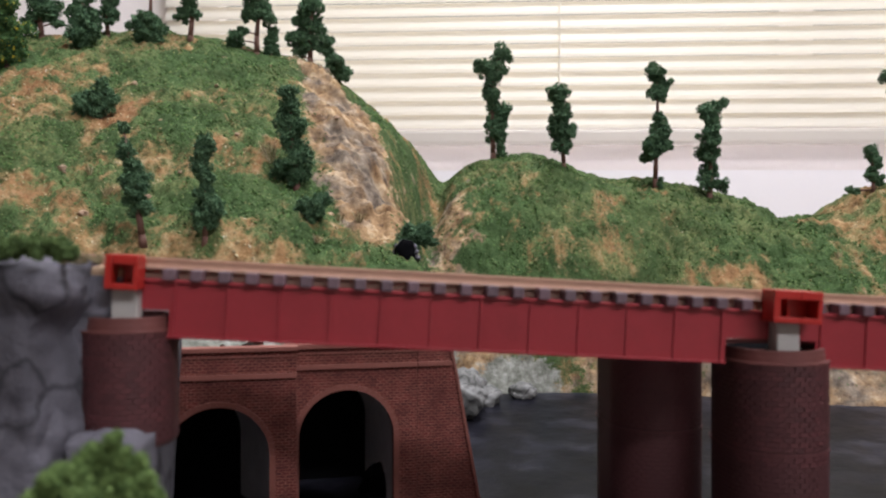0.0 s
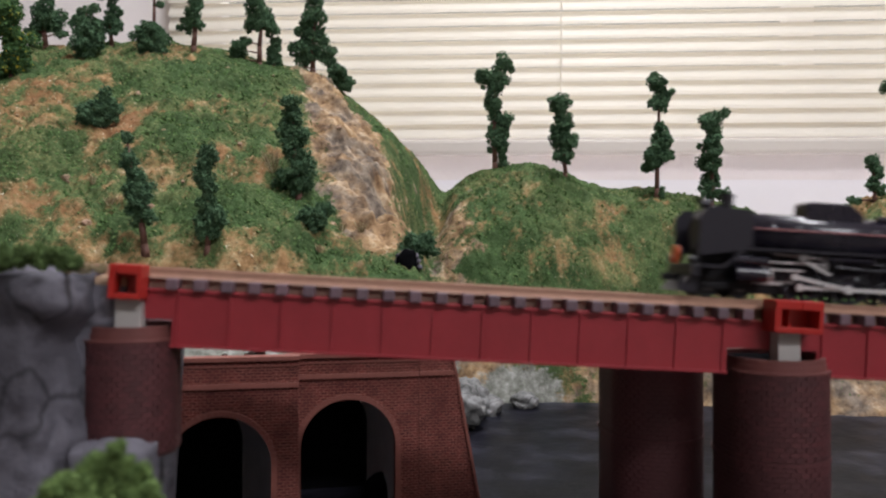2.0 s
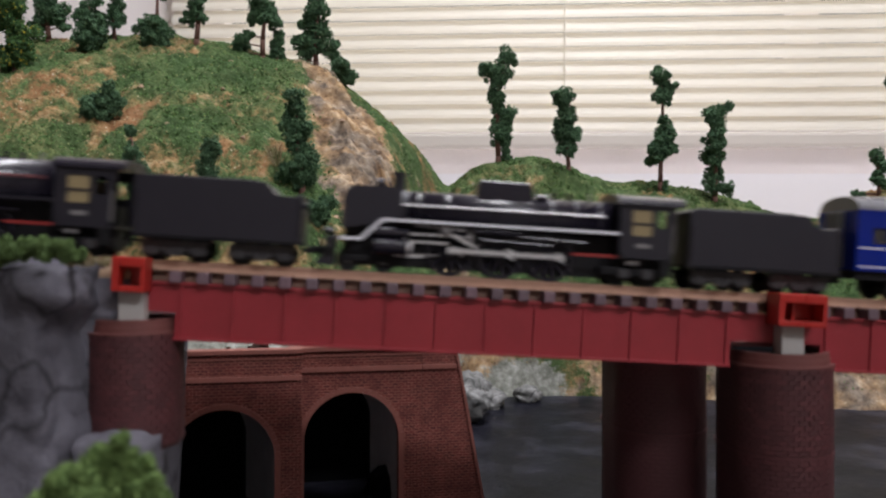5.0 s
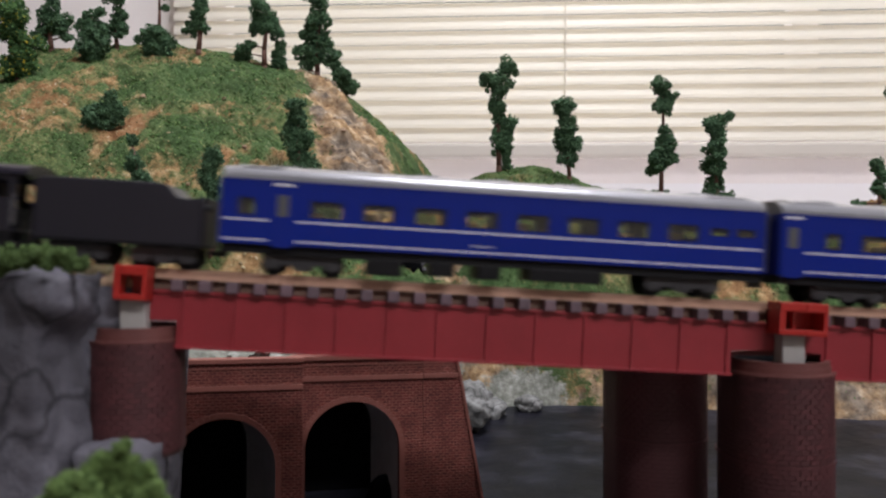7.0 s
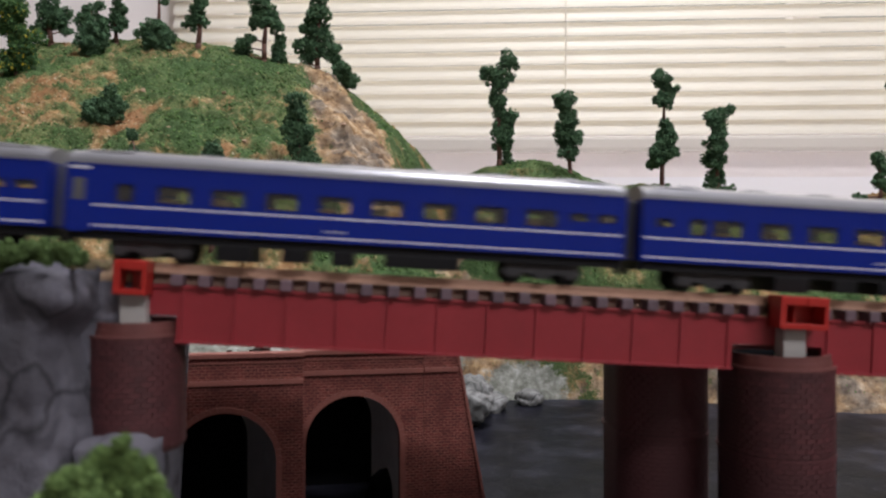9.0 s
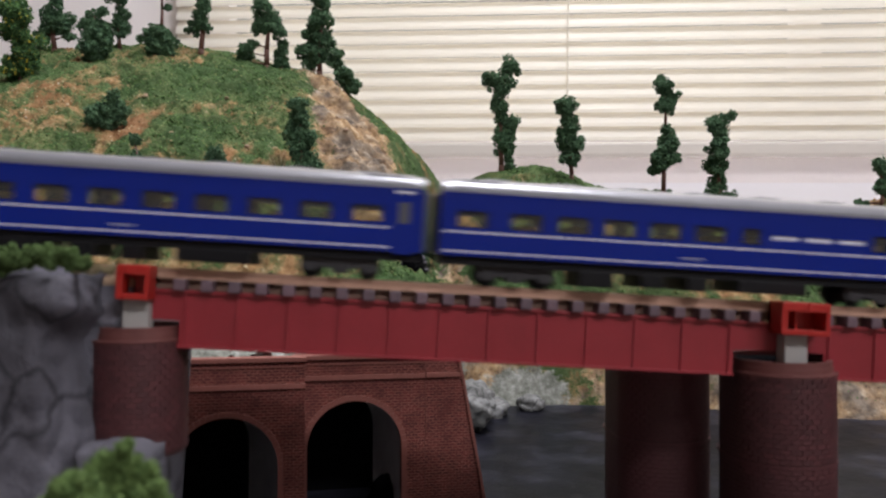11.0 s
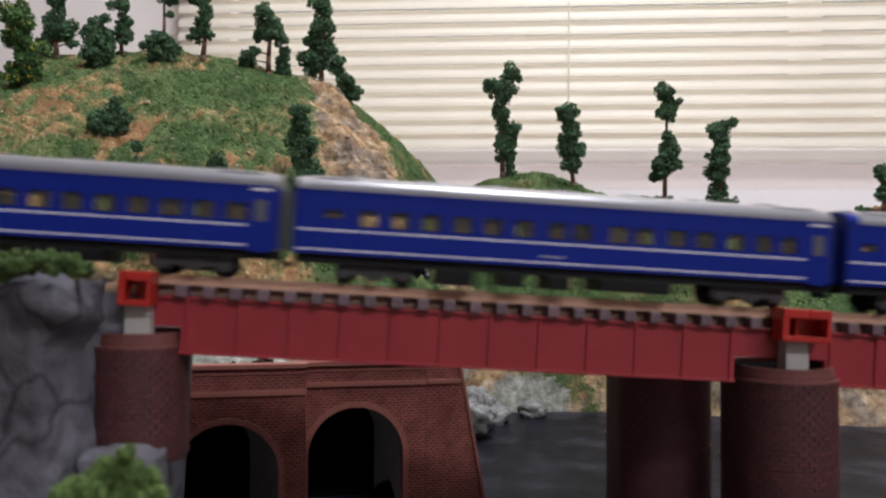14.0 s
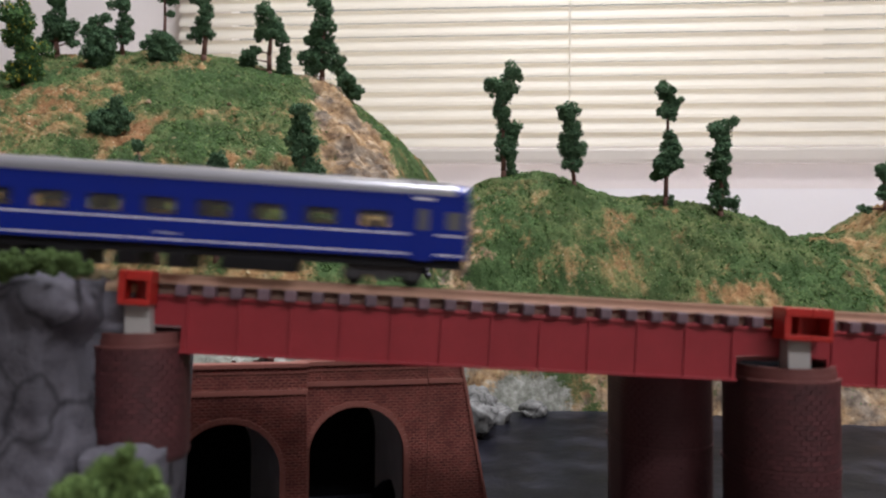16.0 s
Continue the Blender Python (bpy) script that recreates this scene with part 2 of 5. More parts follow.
M_BLUE = plain("coach_blue", (0.006, 0.020, 0.225), 0.24, 0, 0.06, 200, 1500, 0.0, spec=0.25)
M_ROOF = plain("coach_roof_silver", (0.23, 0.23, 0.25), 0.30, 0.35, 0.06, 200, 1500, 0.0)
M_WHITE = plain("white_line", (0.86, 0.86, 0.92), 0.4, 0, 0.03, 200, 1500, 0.0)
M_LETTER = plain("lettering_white", (0.55, 0.55, 0.60), 0.5, 0, 0.1, 200, 1500, 0.0)
M_UNDER = plain("underframe_black", (0.007, 0.0065, 0.008), 0.6, 0, 0.3, 300, 2000, 0.0001, spec=0.25)
M_BOGIE = plain("bogie_grey", (0.040, 0.037, 0.040), 0.6, 0, 0.3, 300, 2000, 0.0001)
M_CYL = plain("grey_metal", (0.24, 0.23, 0.23), 0.4, 0.2, 0.3, 300, 2000, 0.0001)
M_PINK = plain("dull_red_line", (0.20, 0.05, 0.05), 0.5, 0, 0.05, 200, 1500, 0.0)
M_GLASS = glass_material()
M_INSIDE = plain("coach_interior", (0.50, 0.43, 0.30), 0.6, 0, 0.6, 70, 400, 0.0, pieces=0.85)
M_GANGWAY = plain("gangway_grey", (0.10, 0.10, 0.095), 0.7, 0, 0.2, 300, 2000, 0.0001)
M_BLACK = plain("loco_black", (0.013, 0.011, 0.019), 0.27, 0, 0.2, 200, 1500, 0.0)
M_TENDER = plain("tender_black", (0.013, 0.0115, 0.019), 0.45, 0, 0.2, 200, 1500, 0.00005)
M_STEEL = plain("bright_rod", (0.66, 0.65, 0.65), 0.35, 0.3, 0.1, 300, 1500, 0.0)
M_REDLINE = plain("red_line", (0.36, 0.035, 0.030), 0.5, 0, 0.05, 200, 1500, 0.0)
M_ORANGE = plain("orange_plate", (0.75, 0.13, 0.03), 0.5, 0, 0.05, 200, 1500, 0.0)
M_CABWIN = plain("cab_window", (0.32, 0.25, 0.13), 0.4, 0, 0.1, 200, 1500, 0.0)


# ---------------------------------------------------------------- mesh helpers
def part(name, bm, material, parent=None, label="", smooth=False):
    me = bpy.data.meshes.new(name)
    bm.to_mesh(me)
    bm.free()
    if smooth:
        for p in me.polygons:
            p.use_smooth = True
    me.materials.append(material)
    ob = new(name, me)
    if parent:
        ob.parent = parent
    return tagged(ob, label)


def shared(name, me, m, parent):
    ob = new(name, me)
    ob.parent = parent
    ob.matrix_basis = m
    return ob


def empty(name, m, label="", category="", group="", kind=""):
    ob = new(name)
    ob.empty_display_size = 0.005
    ob.matrix_basis = m
    return tagged(ob, label, category, group, kind)


def box(bm, x0, x1, y0, y1, z0, z1, bevel=0.0):
    r = bmesh.ops.create_cube(bm, size=1, matrix=Matrix.Translation(((x0 + x1) / 2, (y0 + y1) / 2, (z0 + z1) / 2)) @ Matrix.Diagonal((x1 - x0, y1 - y0, z1 - z0, 1)))
    if bevel:
        edges = list({e for v in r["verts"] for e in v.link_edges})
        bmesh.ops.bevel(bm, geom=edges, offset=bevel, segments=2, affect="EDGES", profile=0.6)
    return bm


def cyl(bm, a, b, r, r2=None, n=20, caps=True):
    a, b = Vector(a), Vector(b)
    d = b - a
    m = Matrix.Translation((a + b) / 2) @ d.to_track_quat("Z", "Y").to_matrix().to_4x4()
    bmesh.ops.create_cone(bm, cap_ends=caps, segments=n, radius1=r, radius2=r if r2 is None else r2, depth=d.length, matrix=m)
    return bm


def prism(bm, outline, axis, a, b):
    """Extrude a closed 2D outline from a to b along axis ('x': outline is y, z; 'y': x, z; 'z': x, y)."""
    def at(p, w):
        return {"x": (w, p[0], p[1]), "y": (p[0], w, p[1]), "z": (p[0], p[1], w)}[axis]
    lo, hi = [bm.verts.new(at(p, a)) for p in outline], [bm.verts.new(at(p, b)) for p in outline]
    k = len(outline)
    bm.faces.new(lo)
    bm.faces.new(hi[::-1])
    for i in range(k):
        bm.faces.new((lo[i], lo[(i + 1) % k], hi[(i + 1) % k], hi[i]))
    bmesh.ops.recalc_face_normals(bm, faces=bm.faces[:])
    return bm


def B(*args, **kw):
    return box(bmesh.new(), *args, **kw)


def C(*args, **kw):
    return cyl(bmesh.new(), *args, **kw)


def lattice(x, y, seed):
    """Smooth value noise on arrays, one cell a unit."""
    xi, yi = np.floor(x).astype(int), np.floor(y).astype(int)
    fx, fy = x - xi, y - yi
    fx, fy = fx * fx * (3 - 2 * fx), fy * fy * (3 - 2 * fy)

    def h(i, j):
        v = np.sin(i * 127.1 + j * 311.7 + seed * 74.7) * 43758.5453
        return v - np.floor(v)
    return (h(xi, yi) * (1 - fx) + h(xi + 1, yi) * fx) * (1 - fy) + (h(xi, yi + 1) * (1 - fx) + h(xi + 1, yi + 1) * fx) * fy


def fractal(x, y, scale, octaves, seed, gain=0.5):
    total, amp, norm = 0.0, 1.0, 0.0
    for o in range(octaves):
        total = total + amp * (lattice(x * scale * 2 ** o, y * scale * 2 ** o, seed + o) - 0.5)
        norm += amp
        amp *= gain
    return total / norm


def step(a, b, x):
    t = np.clip((x - a) / (b - a), 0, 1)
    return t * t * (3 - 2 * t)


def grid_mesh(name, xs, ys, zz, material, attrs=None, keep=None):
    nx, ny = len(xs), len(ys)
    gx, gy = np.meshgrid(xs, ys)
    co = np.stack([gx, gy, zz], -1).reshape(-1, 3)
    i = np.arange(nx * ny).reshape(ny, nx)
    quads = np.stack([i[:-1, :-1], i[:-1, 1:], i[1:, 1:], i[1:, :-1]], -1).reshape(-1, 4)
    if keep is not None:
        quads = quads[keep[:-1, :-1].reshape(-1)]
    me = bpy.data.meshes.new(name)
    me.from_pydata(co.tolist(), [], quads.tolist())
    me.materials.append(material)
    me.polygons.foreach_set("use_smooth", [True] * len(me.polygons))
    for key, v in (attrs or {}).items():
        a = me.attributes.new(key, "FLOAT", "POINT")
        a.data.foreach_set("value", v.reshape(-1).astype(np.float32))
    return new(name, me)


# ---------------------------------------------------------------- room
WALL_Y, WALL_TURN = 1.28, -4.7
room = pose(0, WALL_Y, 0, 0, 0.36, WALL_TURN)


def wall_piece(name, x0, x1, y0, y1, z0, z1, mat=M_WALL, m=None):
    ob = part(name, B(x0, x1, y0, y1, z0, z1), mat)
    if m:
        ob.matrix_basis = m
    return tagged(ob, kind="structure")


# window opening in the wall's own frame
WX0, WX1, WZ0, WZ1 = -0.425, 1.45, 0.268, 1.25
wall_piece("wall_north", -2.0, WX0, 0.05, 0.17, -0.8, 1.7, m=room)
wall_piece("wall_north_lower", WX0, WX1, 0.05, 0.17, -0.8, WZ0, m=room)
wall_piece("wall_north_upper", WX0, WX1, 0.05, 0.17, WZ1, 1.7, m=room)
wall_piece("wall_north_end", WX1, 2.3, 0.05, 0.17, -0.8, 1.7, m=room)
tagged(wall_piece("window_sill", WX0 - 0.03, WX1 + 0.03, -0.06, 0.05, 0.090, 0.2185, M_SILL, m=room), "white painted window sill board")
# unseen sides of the room, in the wall colour darkened against bounce light
wall_piece("wall_south", -2.2, 2.4, -1.9, -1.8, -0.8, 1.7, M_WALL_UNSEEN)
wall_piece("wall_west", -2.2, -2.1, -1.8, 1.8, -0.8, 1.7, M_WALL_UNSEEN)
wall_piece("wall_east", 2.3, 2.4, -1.8, 1.8, -0.8, 1.7, M_WALL_UNSEEN)
tagged(part("ceiling", B(-2.2, 2.4, -1.9, 1.9, 1.7, 1.75), M_CEIL), kind="structure")
tagged(part("floor", B(-2.2, 2.4, -1.9, 1.9, -0.85, -0.8), M_FLOOR), kind="structure")

window = empty("window_1", room, "bright window behind a lowered cream blind", "window", kind="structure")
for x in (WX0 + 0.02, 0.55, WX1 - 0.02):
    part("window_frame", B(x - 0.02, x + 0.02, 0.10, 0.14, WZ0, WZ1), M_SILL, window)
for z in (WZ0 + 0.02, WZ1 - 0.02):
    part("window_frame", B(WX0, WX1, 0.095, 0.145, z - 0.02, z + 0.02), M_SILL, window)

blind = empty("venetian_blind", room, "cream horizontal slat blind lowered over the window, closed", "blind")
PITCH, SLAT_Z0 = 0.02142, 0.2995
bm = bmesh.new()
prism(bm, [(-0.0156, -0.0107), (-0.0147, -0.0050), (-0.0121, 0.0020), (-0.0082, 0.0081), (-0.0032, 0.0128), (-0.0026, 0.0124), (-0.0075, 0.0077), (-0.0114, 0.0018), (-0.0140, -0.0050), (-0.0149, -0.0107)], "x", -0.44, 1.44)
slat = part("slat", bm, M_SLAT, blind)
slat.matrix_basis = pose(0, 0.03, SLAT_Z0)
for i in range(1, 43):
    shared("slat", slat.data, pose(0, 0.03, SLAT_Z0 + i * PITCH, (i * 37 % 5 - 2) * 0.35, 0, 0), blind)
part("bottom_rail", B(-0.44, 1.44, 0.010, 0.034, 0.2640, 0.2868, bevel=0.005), M_BRAIL, blind, "beige bottom rail of the blind")
for x in (0.172, 0.95):
    part("cord", C((x, 0.0105, SLAT_Z0 - 0.01), (x, 0.0105, WZ1 - 0.03), 0.0009, n=8), M_SLAT, blind)
part("head_rail", B(-0.445, 1.445, 0.0, 0.04, WZ1 - 0.045, WZ1 - 0.005, bevel=0.003), M_SLAT, blind)

for x, y in ((0.25, 0.48), (0.90, -1.20)):
    lamp = empty("ceiling_light", pose(x, y, 1.7), "white ceiling light fitting", "ceiling light", "ceiling lights")
    part("housing", B(-0.62, 0.62, -0.17, 0.17, -0.03, 0, bevel=0.005), M_CEIL, lamp)

# table under the layout
table = empty("layout_table", pose(0.1, 0.55, -0.8), "brown wooden table board carrying the model railway", "table")
part("tabletop", B(-1.5, 1.5, -0.52, 0.45, 0.76, 0.798, bevel=0.003), M_BOARD, table)
for x in (-1.4, 1.4):
    for y in (-0.42, 0.38):
        part("leg", B(x - 0.03, x + 0.03, y - 0.03, y + 0.03, 0.0, 0.76), M_BOARD, table)

# ---------------------------------------------------------------- track frame
TURN, GRADE = 5.0, 3.2
ORIGIN = Vector((0, 0.212, 0.100))
ALONG = (pose(0, 0, 0, 0, GRADE, TURN) @ Vector((1, 0, 0))).normalized()


def track(s, tilt=True):
    p = ORIGIN + ALONG * s
    return pose(p.x, p.y, p.z, 0, GRADE if tilt else 0, TURN)


# ---------------------------------------------------------------- landscape
CREST_Y = 0.66
CREST_X = [-0.6065, -0.4531, -0.3436, -0.3260, -0.2866, -0.2472, -0.2121, -0.1692, -0.1376, -0.1253, -0.1069, -0.0736, -0.0443, -0.0149, -0.0035, 0.0000, 0.0184, 0.0368, 0.0592, 0.0736, 0.0920, 0.1214, 0.1582, 0.1841, 0.2248, 0.2432, 0.2835, 0.2984, 0.3168, 0.3418, 0.4014, 0.5767]
CREST_Z = [0.2116, 0.2379, 0.2576, 0.2708, 0.2708, 0.2730, 0.2730, 0.2660, 0.2563, 0.2546, 0.2546, 0.2313, 0.2055, 0.1761, 0.1581, 0.1573, 0.1704, 0.1761, 0.1809, 0.1787, 0.1713, 0.1612, 0.1586, 0.1520, 0.1425, 0.1305, 0.1285, 0.1330, 0.1480, 0.1538, 0.1678, 0.1722]
WATER_Z = 0.020


def hills(x, y):
    """Height of the scenery behind the bridge, and how bare and how chalky it is."""
    x, y = np.asarray(x, float), np.asarray(y, float)
    crest = np.interp(x, CREST_X, CREST_Z)
    for d in (0.004,):
        crest = 0.5 * crest + 0.25 * (np.interp(x - d, CREST_X, CREST_Z) + np.interp(x + d, CREST_X, CREST_Z))
    # left: terrace over the tunnel portals, then the big hill
    t = (y - 0.37) / (CREST_Y - 0.37)
    rise = np.where(t < 0, 0, np.where(t < 1, 1.25 * t - 0.25 * t ** 3, 1 - 0.9 * (t - 1) ** 2))
    terrace = 0.070 + 0.022 * step(0.32, 0.42, y)
    left = terrace + (crest - terrace) * rise
    # right: bank from the water straight up to the lower hill
    shore = 0.507 - 0.036 * step(0.13, 0.20, x) - 0.02 * fractal(x, y, 25, 3, 7)
    t = (y - shore) / (CREST_Y - shore)
    rise = np.where(t < 0, 0.6 * t, np.where(t < 1, 1 - (1 - t) ** 2.0, 1 - 0.9 * (t - 1) ** 2))
    right = 0.012 + (crest - 0.012) * np.maximum(rise, -0.3)
    edge = 0.006 - 0.10 * (y - 0.31) + 0.016 * fractal(x, y, 40, 3, 5)
    w = step(-0.012, 0.022, x - edge)
    z = left * (1 - w) + right * w
    # gully between the two hills
    line = -0.004 - 0.12 * (0.66 - y)
    gully = np.exp(-((x - line) / 0.011) ** 2) * step(0.45, 0.50, y) * (1 - step(0.60, 0.68, y))
    z = z - 0.030 * gully
    rough = 0.017 * fractal(x, y, 20, 3, 11) + 0.0075 * fractal(x, y, 75, 3, 13, 0.55) + 0.0032 * fractal(x, y, 160, 3, 23, 0.6)
    mid = np.interp(y, (0.42, 0.45, 0.50, 0.55, 0.60, 0.65), (-0.035, -0.040, -0.051, -0.0636, -0.0763, -0.103))
    half = np.interp(y, (0.42, 0.45, 0.50, 0.65), (0.012, 0.0225, 0.028, 0.024))
    cliff = np.exp(-(np.abs((x - mid) / half)) ** 3.0) * step(0.405, 0.43, y)
    bare = (1.15 - 0.45 * step(0.57, 0.64, y)) * cliff + 0.72 * np.exp(-((x - 0.004) / 0.020) ** 2) * step(0.44, 0.47, y) * (1 - step(0.60, 0.64, y)) + (0.45 + 0.45 * step(0.12, 0.17, x)) * w * (1 - step(0.02, 0.075, z - WATER_Z))
    rough = rough + cliff * (0.006 * fractal(x, y, 150, 3, 33, 0.55) + 0.026 * fractal(x, y, 34, 4, 31, 0.55) - 0.018 * np.abs(fractal(x - y, y, 60, 4, 37, 0.6)) + 0.006 * step(-0.02, 0.03, fractal(x * 0.6 + 0.5 * y, y * 1.6, 42, 3, 39)))
    chalk = np.maximum(np.exp(-((x - edge - 0.006) / 0.022) ** 2) * (1 - step(0.028, 0.05, z - WATER_Z)), np.exp(-((x - 0.045) / 0.030) ** 2) * (1 - step(0.01, 0.03, z - WATER_Z))) * 1.1
    chalk = np.maximum(chalk, 0.75 * (1 - step(0.335, 0.365, y)) * (1 - step(-0.01, 0.01, x)))
    fade = 1 - 0.6 * step(CREST_Y - 0.03, CREST_Y, y)
    return z + rough * fade, bare, chalk


def bald_patches(x, y):
    """Where the turf is worn off to sand and red earth."""
    v = 1.5 * fractal(x, y, 26, 3, 61) + 1.1 * fractal(x, y, 120, 3, 67, 0.6)
    low = 0.5 * np.exp(-((x + 0.19) / 0.11) ** 2) * np.exp(-((y - 0.43) / 0.03) ** 2) + 0.35 * np.exp(-((x - 0.30) / 0.06) ** 2) - 0.10 * np.exp(-((x - 0.13) / 0.08) ** 2) + 0.28 * np.exp(-((y - 0.398) / 0.018) ** 2) * (1 - step(-0.02, 0.0, x))
    return np.clip(0.20 + 1.15 * v + low + 0.10 * step(-0.14, -0.28, x), 0, 1)


xs = np.concatenate([np.linspace(-0.58, -0.36, 70)[:-1], np.linspace(-0.36, 0.36, 860), np.linspace(0.36, 0.58, 70)[1:]])
ys = np.concatenate([np.linspace(0.275, 0.36, 60)[:-1], np.linspace(0.36, 0.68, 400), np.linspace(0.69, 0.95, 40)])
gx, gy = np.meshgrid(xs, ys)
zz, bare, chalk = hills(gx, gy)
front_line = np.where(gx > -0.056, 0.321 + 0.2254 * (gx + 0.0096), 0.298 + 0.2254 * (gx + 0.0504))
zz = np.where((gx > -0.011) & (gy < front_line), -0.005, zz)
zz = zz + (0.0030 * fractal(gx, gy, 600, 2, 41, 0.7) + 0.0050 * fractal(gx, gy, 210, 2, 43, 0.6)) * np.clip(1 - bare, 0.25, 1)
tagged(grid_mesh("hill_landscape", xs, ys, np.maximum(zz, -0.005), M_TURF, {"bare": bare, "plaster": chalk, "bald": bald_patches(gx, gy)}, (gy > front_line) | (gx > -0.011)),
       "turf-covered model hills with sandy bald patches and bare cliff", "hill", kind="structure")
bm = bmesh.new()
prism(bm, [(0.08, -0.0015), (0.08, 0.008), (0.30, 0.0095), (0.52, WATER_Z), (0.70, WATER_Z), (0.70, -0.0015)], "x", -0.60, 0.62)
tagged(part("river_water", bm, M_WATER), "dark glossy still river water", kind="structure")


def ground(x, y):
    return float(hills(np.array([x]), np.array([y]))[0][0])


# ---------------------------------------------------------------- bridge
MM = 0.001


def connector(a, b, left):
    """Half of a hollow box beside the track, open to the front and towards its other half."""
    bm = bmesh.new()
    y0, y1 = -13.6 * MM, -6.4 * MM
    box(bm, a * MM, b * MM, y0, y1, -1.6 * MM, 0.6 * MM, bevel=0.00025)
    box(bm, a * MM, b * MM, y0, y1, -7.3 * MM, -6.0 * MM, bevel=0.0002)
    e = (a, a + 1.5) if left else (b - 1.0, b)
    box(bm, e[0] * MM, e[1] * MM, y0 + 0.0001, y1, -6.1 * MM, -1.5 * MM)
    box(bm, a * MM, b * MM, y1 - 1.0 * MM, y1, -6.1 * MM, -1.5 * MM)
    if left:
        box(bm, (b - 1.6) * MM, (b - 0.9) * MM, y0 + 3.4 * MM, y1, -6.1 * MM, -1.5 * MM)
    return bm


def girder_span():
    """One deck girder span from pier to pier; origin at rail top over the middle of its first pier."""
    span = empty("girder_bridge", track(-0.0744), "dark red plastic deck girder bridge span with brown sleepers", "bridge", "bridge spans")
    x0, x1 = 11.0 * MM, 144.0 * MM
    L = 158.7 * MM
    for side in (-1, 1):
        y = side * 6 * MM
        bm = bmesh.new()
        prism(bm, [(2.4 * MM, -4.8 * MM), (L - 2.4 * MM, -4.8 * MM), (L - 2.4 * MM, -12 * MM), (x1 + 1.2 * MM, -12 * MM), (x1 + 1.2 * MM, -18 * MM), (x0 - 1.2 * MM, -18 * MM), (x0 - 1.2 * MM, -12 * MM), (2.4 * MM, -12 * MM)], "y", y - 0.5 * MM, y + 0.5 * MM)
        web = part("girder_web", bm, M_GIRDER, span)
        part("flange", B(2.2 * MM, L - 2.2 * MM, y - 1.2 * MM, y + 1.2 * MM, -5.5 * MM, -4.9 * MM, bevel=0.0001), M_GIRDER, web)
        part("flange", B(x0 - 1.4 * MM, x1 + 1.4 * MM, y - 1.1 * MM, y + 1.1 * MM, -18.5 * MM, -17.9 * MM, bevel=0.0001), M_GIRDER, web)
        rib = None
        for i in range(12):
            x = x0 + i * (x1 - x0) / 11
            if rib is None:
                rib = part("stiffener", B(-0.22 * MM, 0.22 * MM, -1.0 * MM, 1.0 * MM, -17.9 * MM, -5.3 * MM, bevel=0.00006), M_GIRDER, web)
                rib.matrix_basis = pose(x, y, 0)
            else:
                shared("stiffener", rib.data, pose(x, y, 0), web)
    part("deck", B(0.3 * MM, L - 0.3 * MM, -3.7 * MM, 3.7 * MM, -4.8 * MM, -2.4 * MM, bevel=0.0002), M_DECK, span, "dark brown deck between the rails")
    for y in (-4.5, 4.5):
        bm = bmesh.new()
        prism(bm, [((y - 0.65) * MM, -2.2 * MM), ((y + 0.65) * MM, -2.2 * MM), ((y + 0.65) * MM, -1.9 * MM), ((y + 0.2) * MM, -1.6 * MM), ((y + 0.2) * MM, -0.7 * MM), ((y + 0.45) * MM, -0.5 * MM), ((y + 0.45) * MM, 0), ((y - 0.45) * MM, 0), ((y - 0.45) * MM, -0.5 * MM), ((y - 0.2) * MM, -0.7 * MM), ((y - 0.2) * MM, -1.6 * MM), ((y - 0.65) * MM, -1.9 * MM)], "x", 0.1 * MM, L - 0.1 * MM)
        part("rail", bm, M_RAIL, span, "rust-painted rail")
    tie = part("sleeper", B(-1.4 * MM, 1.4 * MM, -8.5 * MM, 8.5 * MM, -4.95 * MM, -2.2 * MM, bevel=0.0004), M_SLEEPER, span)
    tie.matrix_basis = pose(9.6 * MM, 0, 0)
    for i in range(1, 23):
        shared("sleeper", tie.data, pose((9.6 + i * 6.36) * MM, 0, 0), span)
    # hollow connector boxes: the end of one span and the start of the next meet in one opening
    part("connector_box", connector(L / MM - 4.8, L / MM + 1.75, True), M_BOX, span, "bright red hollow connector box")
    start = part("connector_box", connector(1.8, 7.4, False), M_BOX, span, "bright red hollow connector box")
    return span, start


span, start = girder_span()
for i in (1, 2):
    copy_thing(span, track(-0.0744 + 0.1587 * i))
start.matrix_basis = pose(-3.4 * MM, 0, 0)


def stadium(r, back, n=40):
    """Rounded pier plan: round towards the viewer and at the back, straight between."""
    pts = [(r * math.sin(a), -r * math.cos(a)) for a in np.linspace(-math.pi / 2, math.pi / 2, n)]
    return pts + [(-p[0], back - p[1]) for p in pts]


